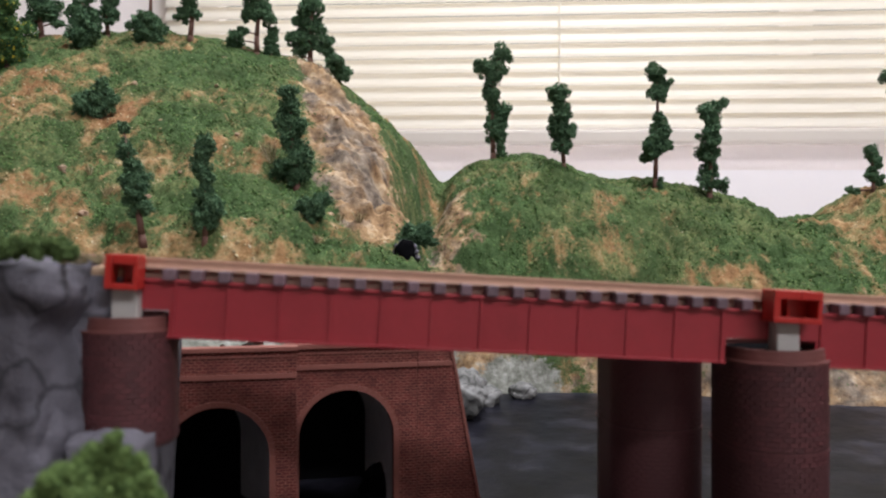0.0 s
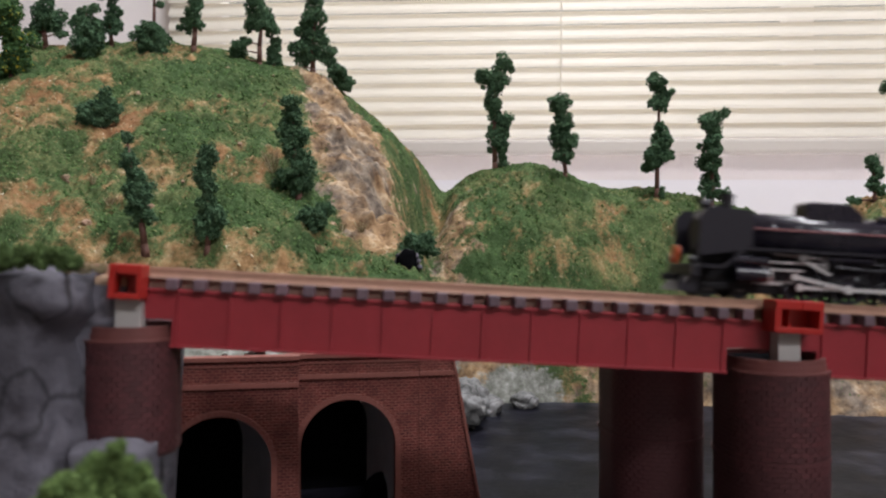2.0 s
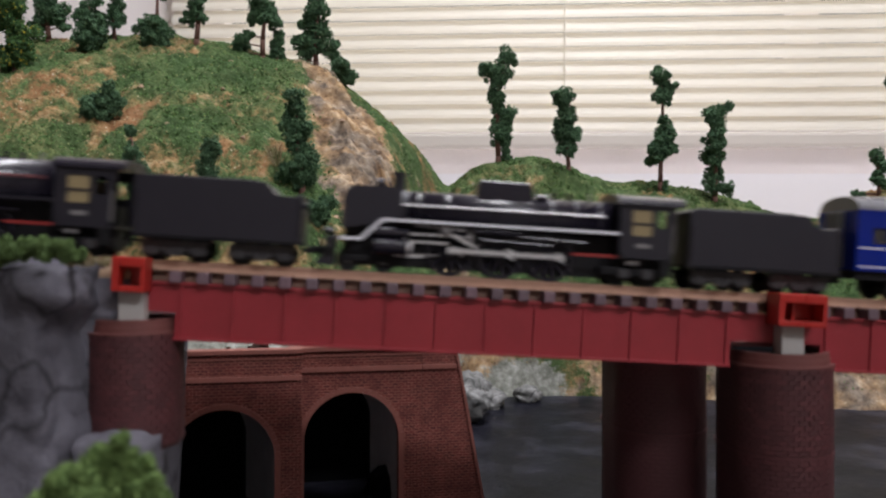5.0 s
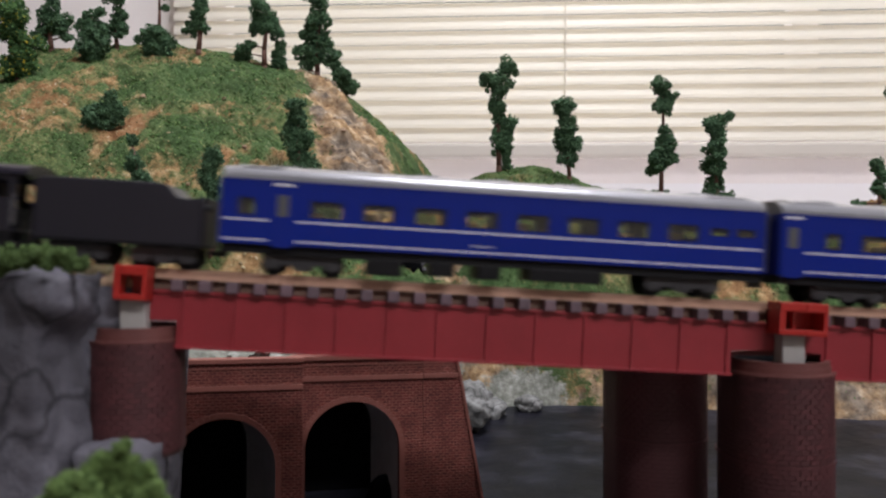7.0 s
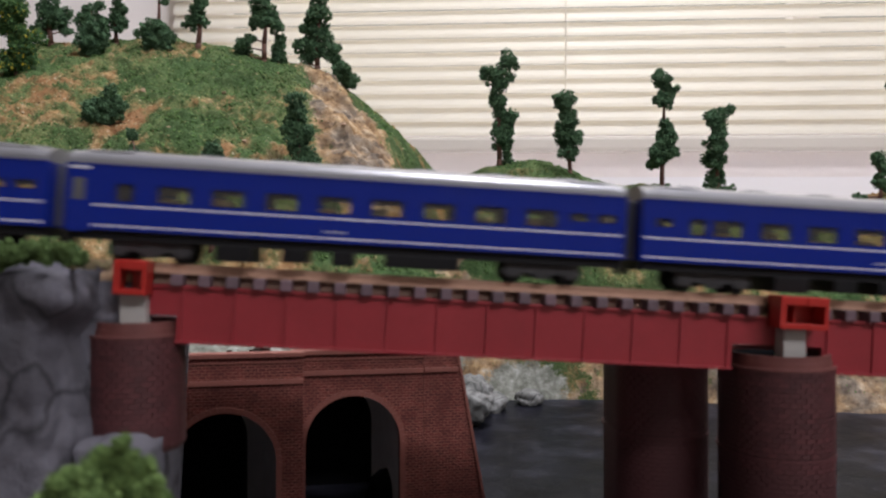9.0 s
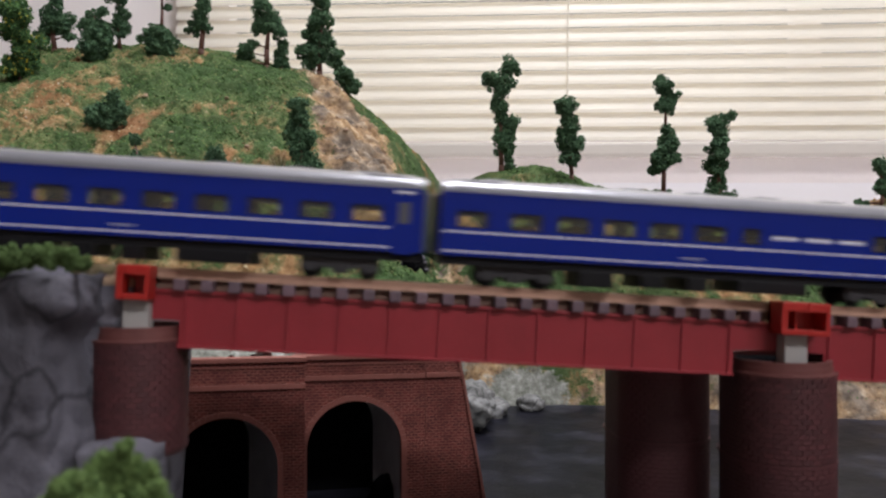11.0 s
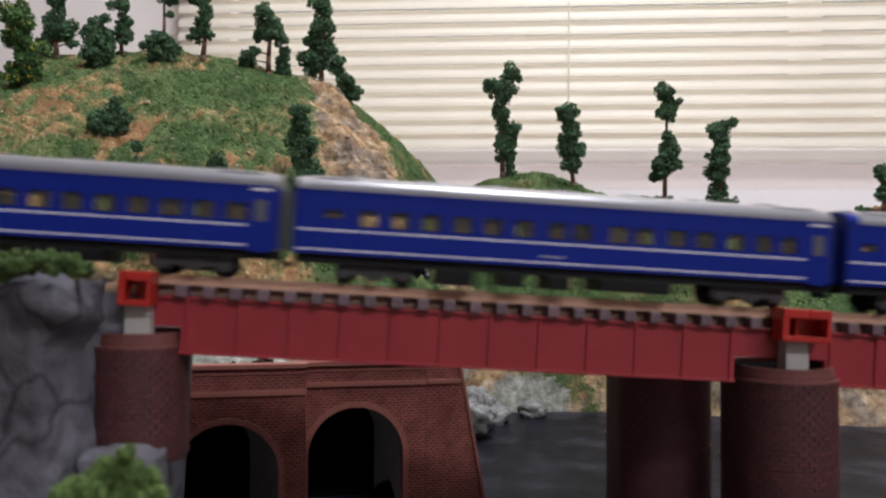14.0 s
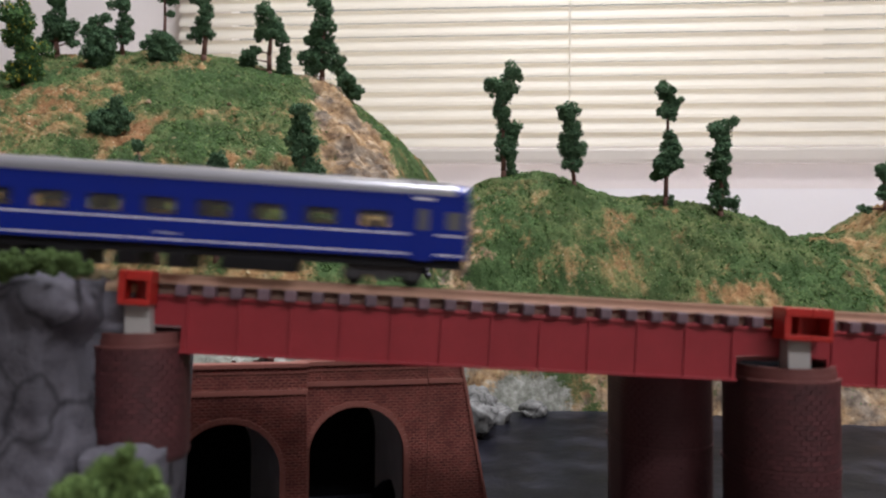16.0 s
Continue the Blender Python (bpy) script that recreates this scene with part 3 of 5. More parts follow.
def pier(s, foot, r=12.6, back=9.0, off=-2.0, m=None, bricks=(0, 0), label="", block=0.0):
    """Brick pier with a cap ring, a seam and a hollow top; origin at its top."""
    if m is None:
        top = track(s, tilt=False).translation
        m = track(s, tilt=False) @ pose(0, off * MM, -14.6 * MM)
        m = pose(m.translation.x, m.translation.y, top.z - 14.6 * MM, 0, 0, TURN)
    p = empty("bridge_pier", m, label, "pier", "bridge piers")
    foot = m.translation.z - foot
    plan = [(x * MM, y * MM) for x, y in stadium(r, back)]

    def scaled(d):
        return [(x * (r + d) / r, y + (-d * MM if y < 0 else d * MM)) for x, y in plan]
    bm = bmesh.new()
    prism(bm, scaled(-0.15), "z", -foot, -2.6 * MM)
    part("shaft", bm, M_PIER, p)
    bm = bmesh.new()
    prism(bm, scaled(-0.5), "z", -2.6 * MM, -0.9 * MM)
    part("cap", bm, M_CAP, p, "reddish brown cap")
    bm = bmesh.new()
    prism(bm, scaled(0.35), "z", -3.0 * MM, -2.4 * MM)
    part("cap_ring", bm, M_CAP, p)
    bm = bmesh.new()
    outer, inner = scaled(-0.7), scaled(-1.7)
    lo = [[bm.verts.new((x, y, z)) for x, y in ring] for ring, z in ((outer, -0.9 * MM), (outer, 0.6 * MM), (inner, 0.6 * MM), (inner, -0.9 * MM))]
    for a, b in zip(lo, lo[1:]):
        for i in range(len(a)):
            j = (i + 1) % len(a)
            bm.faces.new((a[i], a[j], b[j], b[i]))
    part("rim", bm, M_CAP, p)
    # plate inside the rim, its near-black colour standing in for shade
    bm = bmesh.new()
    prism(bm, scaled(-1.75), "z", -0.9 * MM, -0.7 * MM)
    part("hollow_shade_plate", bm, M_DARK, p, "near-black plate painting the shade in the pier top")
    if foot > 30 * MM:
        bm = bmesh.new()
        prism(bm, scaled(0.28), "z", -24.9 * MM, -24.2 * MM)
        part("seam_ring", bm, M_PIER_BRICK, p)
    # courses of raised bricks
    rows, cols = bricks
    bh, bw = 1.22, 2.55
    mesh, rest = None, bmesh.new()
    for k in range(int((foot / MM - 3.2) / bh)):
        z = -(3.1 + bh * (k + 0.5)) * MM
        if foot > 30 * MM and -25.4 * MM < z < -23.7 * MM:
            continue
        for j in range(-12, 13):
            d = (j + (0.5 if k % 2 else 0)) * bw
            quarter = r * math.pi / 2
            if abs(d) <= quarter:
                a = d / r
                x, y, turn = r * math.sin(a), -r * math.cos(a), math.degrees(a)
            else:
                x, y, turn = math.copysign(r, d), abs(d) - quarter, math.copysign(90, d)
            if y > back:
                continue
            place = pose(x * MM, y * MM, z, 0, 0, turn)
            if k < rows and abs(j) <= cols:
                if mesh is None:
                    first = part("brick", B(-1.17 * MM, 1.17 * MM, -0.16 * MM, 0.12 * MM, -0.52 * MM, 0.52 * MM), M_PIER_BRICK, p)
                    first.matrix_basis, mesh = place, first.data
                else:
                    shared("brick", mesh, place, p)
            else:
                bmesh.ops.create_cube(rest, size=1, matrix=place @ Matrix.Diagonal((2.34 * MM, 0.28 * MM, 1.04 * MM, 1)))
    tagged(part("brickwork", rest, M_PIER_BRICK, p), kind="stuff")
    bm = bmesh.new()
    if label and "behind" not in label:
        box(bm, (block - 2.9) * MM, (block + 2.9) * MM, -8.6 * MM, -3.8 * MM, -0.8 * MM, 7.4 * MM, bevel=0.0003)
        part("bearing_block", bm, M_BLOCK, p, "grey bearing block")
    return p


# ---------------------------------------------------------------- tunnel portals
def portal(m, x0, x1, top, string, cx, r, spring, label, wing=False, bend=1.0):
    """Brick tunnel portal with an arched opening, string course and coping; x along the wall, z up."""
    g = empty("tunnel_portal", m, label, "tunnel portal", "tunnel portals")
    k = 24
    arch = [(cx + r * math.cos(a), spring + r * math.sin(a)) for a in np.linspace(0, math.pi, k)]
    bm = bmesh.new()
    prism(bm, [(x0, 0), (x0, top), (x1, top), (x1, 0), (cx + r, 0)] + arch + [(cx - r, 0)], "y", 0, 4 * MM)
    part("wall_face", bm, M_PORTAL, g)
    n = 26
    stone = None
    for i in range(n):
        a = math.pi * (i + 0.5) / n
        if stone is None:
            stone = part("arch_brick", B(-(r + 1.2 * MM) * math.pi / n / 2 * 0.96, (r + 1.2 * MM) * math.pi / n / 2 * 0.96, -0.7 * MM, 0.4 * MM, 0, 2.0 * MM, bevel=0.0001), M_PORTAL_TRIM, g)
            me = stone.data
            stone.matrix_basis = pose(cx + r * math.cos(a), 0, spring + r * math.sin(a), 0, 90 - math.degrees(a), 0)
        else:
            shared("arch_brick", me, pose(cx + r * math.cos(a), 0, spring + r * math.sin(a), 0, 90 - math.degrees(a), 0), g)
    for sx in (-1, 1):
        xx = cx + sx * (r + 1.0 * MM)
        part("arch_jamb", B(xx - 1.0 * MM, xx + 1.0 * MM, -0.7 * MM, 0.4 * MM, 0, spring, bevel=0.0001), M_PORTAL_TRIM, g)
    part("string_course", B(x0, x1, -1.0 * MM, 0.5 * MM, string - 0.9 * MM, string + 0.9 * MM, bevel=0.0002), M_PORTAL_TRIM, g)
    part("coping", B(x0 - 0.4 * MM, x1 + 0.4 * MM, -1.2 * MM, 5 * MM, top, top + 1.6 * MM, bevel=0.0002), M_PORTAL_TRIM, g)
    part("parapet_joint", B(x0, x1, -0.5 * MM, 0.5 * MM, top - 2.0 * MM, top - 1.4 * MM), M_PORTAL_TRIM, g)
    # barrel lining behind the opening, bending away into the dark
    bm = bmesh.new()
    ring = [(cx + r, 0)] + arch + [(cx - r, 0)]
    prev = None
    for d, shift in ((3.5, 0), (12, -0.3), (22, -1), (32, -2.4), (42, -5)):
        cur = [bm.verts.new((x + shift * bend * MM, d * MM, z)) for x, z in ring]
        if prev:
            for i in range(len(cur) - 1):
                bm.faces.new((prev[i], prev[i + 1], cur[i + 1], cur[i]))
        prev = cur
    part("lining", bm, M_LINING, g, "grey plaster lining", smooth=True)
    # black plate across the lining puts the tunnel darkness into the colour
    part("painted_dark_end", B(cx - r - 18 * MM, cx + r, 42 * MM, 43 * MM, 0, spring + r), M_DARK, g)
    if wing:
        # rubble silhouette, built in the same painted near-black
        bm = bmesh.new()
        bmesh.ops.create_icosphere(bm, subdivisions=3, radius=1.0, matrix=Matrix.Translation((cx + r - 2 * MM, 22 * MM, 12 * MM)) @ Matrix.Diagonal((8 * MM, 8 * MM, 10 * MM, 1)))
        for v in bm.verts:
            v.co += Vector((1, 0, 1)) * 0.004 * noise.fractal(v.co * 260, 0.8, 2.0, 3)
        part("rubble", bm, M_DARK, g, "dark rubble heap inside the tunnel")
        bm = bmesh.new()
        prism(bm, [(x1 + 0.3 * MM, 0), (x1 + 0.3 * MM, top), (x1 + 12.4 * MM, top), (x1 + 14.4 * MM, string - 3 * MM), (x1 + 25.5 * MM, 0.002)], "y", 0.6 * MM, 4 * MM)
        w = part("wing_wall", bm, M_PORTAL, g)
        part("string_course", B(x1 + 0.4 * MM, x1 + 13.4 * MM, -0.4 * MM, 0.8 * MM, string - 0.9 * MM, string + 0.9 * MM, bevel=0.0002), M_PORTAL_TRIM, w)
        bm = bmesh.new()
        prism(bm, [(x1 + 12.4 * MM, top), (x1 + 13.4 * MM, top), (x1 + 15.4 * MM, string - 3 * MM), (x1 + 26.5 * MM, 0), (x1 + 25.5 * MM, 0), (x1 + 14.4 * MM, string - 3 * MM)], "y", 0.0, 4.6 * MM)
        part("wing_coping", bm, M_PORTAL_TRIM, w)
    return g


PORTAL_TURN = 12.7
portal(pose(-0.0096, 0.315, 0, 0, 0, PORTAL_TURN), -48 * MM, 0, 70 * MM, 63.4 * MM, -26 * MM, 17.2 * MM, 37.6 * MM, "red brick tunnel portal with arched opening and splayed wing wall", wing=True)
portal(pose(-0.0504, 0.293, 0, 0, 0, PORTAL_TURN), -56 * MM, 0, 71 * MM, 62.6 * MM, -26.4 * MM, 17.2 * MM, 35.2 * MM, "red brick tunnel portal, standing forward beside its twin", bend=2.0)


# ---------------------------------------------------------------- rocks and foliage
def rock(name, x0, x1, y0, y1, z0, z1, seed, parent, lump=0.010, cuts=26, brow=0.0):
    bm = bmesh.new()
    bmesh.ops.create_cube(bm, size=2)
    bmesh.ops.subdivide_edges(bm, edges=bm.edges[:], cuts=cuts, use_grid_fill=True)
    c, h = Vector(((x0 + x1) / 2, (y0 + y1) / 2, (z0 + z1) / 2)), Vector(((x1 - x0) / 2, (y1 - y0) / 2, (z1 - z0) / 2))
    for v in bm.verts:
        d = v.co.copy()
        q = d.length
        p = c + Vector((d.x * h.x, d.y * h.y, d.z * h.z)) * (1 - 0.15 * max(0, q - 1.0))
        if d.x > 0.6:
            p.x += brow * min(1.0, max(0.0, (p.z - 0.088) / 0.006))
        n = Vector((d.x ** 5, d.y ** 5, d.z ** 5)).normalized()
        w = p * 28 + Vector((seed * 3.1, seed * 1.7, seed * 0.9))
        cell = noise.voronoi(w)[0]
        crack = min(1.0, (cell[1] - cell[0]) * 7.0)
        c2 = noise.voronoi(w * 2.7)[0]
        f = 0.7 * (noise.cell(noise.voronoi(w)[1][0] * 3.3) - 0.5) * crack - 0.6 * (1 - crack) + 0.30 * min(1.0, (c2[1] - c2[0]) * 4.0) + 0.45 * noise.fractal(w * 0.7, 1.0, 2.0, 3) + 0.16 * noise.fractal(w * 5, 0.8, 2.0, 4)
        if d.z < -0.9:
            f *= 0.2
        v.co = p + Vector((n.x * 0.35, n.y, n.z * 0.5)) * lump * f
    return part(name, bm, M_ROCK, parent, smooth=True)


cliff = empty("rock_cliff", pose(0, 0, 0), "grey painted plaster rock cliff beside the bridge end", "rock")
rock("cliff_face", -0.30, -0.0792, 0.177, 0.235, 0.0, 0.1068, 8, cliff, 0.0062, 60, 0.0050)
rock("cliff_ledge", -0.084, -0.0660, 0.187, 0.206, 0.0, 0.0655, 2, cliff, 0.005)

LEAF_FACES = np.array([(0, 1, 2), (0, 2, 3), (0, 3, 1), (1, 3, 2)])


def foam(name, blobs, k, material, parent, seed, leaf=0.17, dense=1.5, label=""):
    """Clumps of shredded foam: each blob (dx, height, radius, and depth at random) is a cloud of small crumbs."""
    rng = np.random.default_rng(seed)
    verts, faces, count = [], [], 0
    blobs = list(blobs) + [((a[0] + b[0]) / 2, (a[1] + b[1]) / 2, 0.75 * (a[2] + b[2]) / 2) for a, b in zip(blobs, blobs[1:]) if math.hypot(a[0] - b[0], a[1] - b[1]) < 1.25 * (a[2] + b[2])]
    tetra = np.array([(1, 1, 1), (1, -1, -1), (-1, 1, -1), (-1, -1, 1)]) * 0.62
    for bx, bz, br in blobs:
        br = br * 1.1
        by = rng.uniform(-0.3, 0.3) * br
        n = int((110 + 17 * br) * dense)
        d = rng.normal(size=(n, 3))
        d /= np.linalg.norm(d, axis=1)[:, None]
        k_sub = 9
        sub = rng.normal(size=(k_sub, 3))
        sub = sub / np.linalg.norm(sub, axis=1)[:, None] * rng.uniform(0.45, 0.95, (k_sub, 1)) * br
        sub[0] = 0
        r_sub = br * rng.uniform(0.22, 0.48, k_sub)
        r_sub[0] = 0.62 * br
        pick = rng.choice(k_sub, n, p=r_sub ** 1.6 / np.sum(r_sub ** 1.6))
        rad = r_sub[pick] * rng.uniform(0.25, 1.25, n) ** 0.55
        centre = np.array([bx, by, bz])[None] + sub[pick] * np.array([1, 0.9, 1]) + d * rad[:, None]
        size = leaf * rng.uniform(0.55, 1.6, n) * (6 + 0.28 * br)
        q = rng.normal(size=(n, 4))
        q /= np.linalg.norm(q, axis=1)[:, None]
        w, x, y, z = q.T
        rot = np.stack([np.stack([1 - 2 * (y * y + z * z), 2 * (x * y - z * w), 2 * (x * z + y * w)], -1), np.stack([2 * (x * y + z * w), 1 - 2 * (x * x + z * z), 2 * (y * z - x * w)], -1), np.stack([2 * (x * z - y * w), 2 * (y * z + x * w), 1 - 2 * (x * x + y * y)], -1)], 1)
        shape = tetra[None] * rng.uniform(0.7, 1.3, (n, 4, 1))
        v = centre[:, None] + np.einsum("nij,nkj->nki", rot, shape) * size[:, None, None]
        verts.append(v.reshape(-1, 3) * k)
        faces.append((LEAF_FACES[None] + 4 * np.arange(n)[:, None, None] + count).reshape(-1, 3))
        count += 4 * n
    me = bpy.data.meshes.new(name)
    me.from_pydata(np.concatenate(verts).tolist(), [], np.concatenate(faces).tolist())
    me.materials.append(material)
    ob = new(name, me)
    ob.parent = parent
    return tagged(ob, label)


def tree(x, y, k, blobs, label, seed, trunk=(0, 0, 5.0), material=None, category="tree", lift=0.0, name="model_tree"):
    """trunk: lean at the top, height, thickness, all in steps of k."""
    t = empty(name, pose(x, y, ground(x, y) + lift), label, category, "trees on the hills")
    if trunk[1]:
        bm = bmesh.new()
        pts = [Vector((trunk[0] * f + 1.2 * math.sin(7 * f + seed), 0.8 * math.sin(5 * f + seed), -10 + (trunk[1] + 10) * f)) * k for f in (0, 0.12, 0.35, 0.65, 1.0)]
        for i, (a, b) in enumerate(zip(pts, pts[1:])):
            ra, rb = (trunk[2] * k * w for w in ((1.25, 0.95, 0.85, 0.65, 0.35)[i], (1.25, 0.95, 0.85, 0.65, 0.35)[i + 1]))
            cyl(bm, a, b, ra, rb, n=9)
        for bx, bz, br in blobs:
            f = max(0.05, min(0.95, (bz - 0.5 * br) / max(trunk[1], 1)))
            a = Vector((trunk[0] * f, 0, trunk[1] * f)) * k
            b = Vector((bx, 0, bz)) * k
            if (b - a).length > 4 * k:
                cyl(bm, a, b, trunk[2] * 0.35 * k, trunk[2] * 0.15 * k, n=6)
        part("trunk", bm, M_BARK, t, "brown plastic trunk", smooth=True)
    foam("crown", blobs, k, material or M_LEAF, t, seed)
    return t


TALL = "slender dark green foam tree on a brown trunk"
BUSH = "dark green foam bush on the turf slope"
#TREES
tree(0.0383, 0.6563, 0.000436, [(13, 182, 18), (-22, 160, 15), (8, 158, 20), (-6, 128, 16), (0, 105, 15), (10, 75, 24), (2, 52, 20), (12, 36, 13), (14, 8, 13)], "tall narrow dark green foam tree on a small hilltop", 1, (0, 165, 5))
tree(0.0880, 0.6190, 0.000411, [(-8, 135, 20), (-14, 118, 15), (-4, 95, 18), (-10, 72, 21), (8, 62, 17), (-4, 38, 16)], TALL, 2, (-5, 125, 4))
tree(0.1572, 0.6296, 0.000418, [(0, 205, 16), (12, 178, 18), (4, 165, 16), (10, 115, 17), (8, 95, 18), (-8, 72, 22), (12, 75, 18), (-14, 55, 13), (6, 8, 10)], "tall foam tree with two clumps on a bare trunk", 3, (4, 195, 4.5))
tree(0.1929, 0.6141, 0.000408, [(8, 160, 21), (-10, 152, 14), (4, 128, 18), (-6, 105, 19), (2, 80, 20), (4, 52, 16), (-8, 26, 16), (18, 24, 14)], TALL, 4, (0, 150, 5))
tree(0.3197, 0.6328, 0.000420, [(-2, 70, 14), (8, 50, 13), (-4, 25, 12), (12, 20, 12), (-42, 3, 7), (-32, 0, 7)], "small foam tree with low scrub", 5, (0, 60, 4))
tree(0.3437, 0.6359, 0.000422, [(-18, 190, 18), (4, 160, 22), (14, 110, 24), (5, 60, 20)], TALL, 6, (4, 180, 5))
tree(-0.0805, 0.6519, 0.000433, [(-22, 66, 15), (-14, 48, 13), (0, 28, 21), (8, 18, 17)], BUSH, 7, (-15, 55, 3), category="bush", name="model_bush")
tree(-0.1036, 0.6611, 0.000439, [(5, 100, 24), (-15, 75, 17), (12, 62, 20), (-22, 42, 17), (2, 35, 17), (-20, 12, 13), (4, 135, 22)], TALL, 8, (4, 130, 5))
tree(-0.1391, 0.6368, 0.000423, [(0, 85, 22), (-18, 75, 15), (17, 70, 17), (-5, 105, 20), (-36, 28, 15), (-46, 13, 14), (-25, 42, 12)], TALL, 9, (2, 110, 5))
tree(-0.1296, 0.6420, 0.000426, [(4, 45, 11), (-6, 30, 9), (6, 26, 9), (0, 8, 13)], "small dark green foam sapling", 10, (2, 40, 3))
tree(-0.1874, 0.6329, 0.000420, [(2, 60, 15), (-14, 42, 13), (8, 44, 12), (5, 82, 16), (-5, 110, 18)], TALL, 11, (2, 105, 5))
tree(-0.2131, 0.6148, 0.000408, [(-20, 32, 15), (0, 42, 16), (18, 30, 17), (-6, 16, 20), (14, 14, 16)], BUSH, 12, category="bush", name="model_bush")
tree(-0.2570, 0.6057, 0.000402, [(0, 82, 17), (-10, 60, 18), (10, 50, 20), (-14, 30, 20), (14, 22, 21), (-4, 10, 18)], BUSH, 13, (0, 80, 4))
tree(-0.2481, 0.6291, 0.000418, [(5, 62, 17), (-6, 40, 16), (10, 32, 13), (0, 92, 19)], TALL, 14, (0, 90, 4))
tree(-0.3035, 0.6447, 0.000428, [(-12, 55, 20), (12, 46, 22), (-22, 32, 16), (0, 74, 20), (20, 25, 13), (-2, 100, 18)], "dense foam tree with twin trunks", 15, (-6, 90, 5))
tree(-0.2884, 0.5648, 0.000375, [(0, 118, 26), (-18, 84, 26), (16, 62, 23), (0, 42, 25), (12, 15, 20), (-15, 20, 22), (-25, 130, 26)], "foam tree flecked with yellow leaves", 16, (0, 110, 5), M_LEAF_Y)
tree(-0.2144, 0.6234, 0.000414, [(10, 78, 8), (0, 115, 22), (-8, 140, 20)], TALL, 17, (0, 120, 4))
tree(-0.1387, 0.3950, 0.000262, [(-38, 205, 11), (-34, 168, 17), (-28, 142, 17), (-18, 118, 24), (-14, 92, 25), (-10, 70, 21), (5, 62, 15)], "leaning foam tree on the grassy slope", 18, (-34, 190, 6.5))
tree(-0.1105, 0.3945, 0.000262, [(-2, 182, 13), (5, 162, 18), (-10, 142, 20), (2, 115, 17), (-2, 90, 15), (0, 62, 24), (24, 66, 18), (-8, 40, 16), (14, 36, 14)], TALL, 19, (0, 165, 5.5))
tree(-0.0777, 0.4518, 0.000300, [(-16, 168, 16), (-12, 146, 18), (-24, 122, 16), (6, 110, 17), (-10, 95, 19), (-5, 70, 24), (14, 55, 20), (-26, 40, 20), (12, 28, 17), (-6, 20, 15)], TALL, 20, (-12, 150, 6))
tree(-0.0651, 0.4193, 0.000278, [(-14, 20, 20), (10, 26, 21), (0, 8, 19), (24, 38, 12)], BUSH, 21, category="bush", name="model_bush")
tree(-0.2026, 0.4985, 0.000331, [(-22, 26, 20), (4, 42, 22), (22, 30, 18), (5, 12, 21), (-32, 10, 14)], BUSH, 22, category="bush", name="model_bush")
tree(-0.0150, 0.4180, 0.00028, [(-14, 8, 16), (6, 18, 18), (26, 10, 16), (-6, 30, 14), (20, 32, 14)], "dark green scrub over the small cave", 23, category="bush", name="model_bush", lift=0.001)


def shrub(name, x, y, z, k, blobs, material, label, seed, dense=1.6, leaf=0.2):
    ob = empty(name, pose(x, y, z), label, "bush")
    third = (len(blobs) + 2) // 3
    for i in range(0, len(blobs), third):
        foam("foliage_clump", blobs[i:i + third], k, material, ob, seed + i, leaf, dense)
    return ob


shrub("moss_bush", -0.087, 0.179, 0.1050, 0.000122, [(-70, 4, 22), (-45, 10, 22), (-12, 15, 23), (20, 14, 22), (48, 8, 20), (66, 2, 14), (-95, 4, 22), (-120, 6, 22)], M_MOSS, "mossy green foam hedge on the rock edge", 31, 3.0)
shrub("foreground_bush", -0.0535, 0.130, 0.0672, 0.0000863, [(-45, 30, 40), (-10, 62, 36), (20, 90, 26), (40, 112, 17), (45, 40, 42), (75, 20, 36), (-85, 10, 34), (0, 10, 50), (40, -30, 60), (-40, -40, 60), (0, -100, 75), (30, -160, 75), (-40, -170, 70)], M_LEAF_B, "bright green foam bush close to the river bank", 32, 2.2, 0.22)
bank = empty("near_bank", pose(0, 0, 0), "grey rock bank under the bright bush", "rock")
rock("boulder", -0.085, -0.030, 0.112, 0.150, 0.0, 0.050, 5, bank, 0.004, 14)

# ---------------------------------------------------------------- trackbed beyond the bridge
def trackbed(s0, s1, label):
    g = empty("trackbed", track(s0), label, "track")
    L = s1 - s0
    part("ballast", B(0, L, -8.5 * MM, 9.5 * MM, -5 * MM, -2.4 * MM, bevel=0.001), M_BALLAST, g)
    for y in (-4.5, 4.5):
        part("rail", B(0, L, (y - 0.45) * MM, (y + 0.45) * MM, -2.6 * MM, 0), M_RAIL, g)
    tie = part("sleeper", B(-1.2 * MM, 1.2 * MM, -8 * MM, 8 * MM, -3 * MM, -2.0 * MM), M_SLEEPER, g)
    tie.matrix_basis = pose(3 * MM, 0, 0)
    for i in range(1, int(L / 0.00636)):
        shared("sleeper", tie.data, pose(3 * MM + i * 0.00636, 0, 0), g)
    if s0 < 0:
        half = part("connector_box", connector(0.1, 1.7, True), M_BOX, g, "dusty red hollow connector box")
        half.matrix_basis = pose(L - 2.8 * MM, 0, 0)
    bm = bmesh.new()
    d0, d1 = ORIGIN.z + ALONG.z * s0, ORIGIN.z + ALONG.z * s1
    prism(bm, [(0, -4.6 * MM), (L, -4.6 * MM), (L, -d1 - 0.003), (0, -d0 - 0.003)], "y", -9.0 * MM, 60 * MM if s0 < 0 else 14 * MM)
    part("embankment", bm, M_ROCK, g, "grey rock embankment")
    return g


trackbed(-1.30, -0.0750, "rusty rails on a ballasted bank leading to the bridge")
trackbed(0.4020, 1.48, "rusty rails on a low ballasted bank")

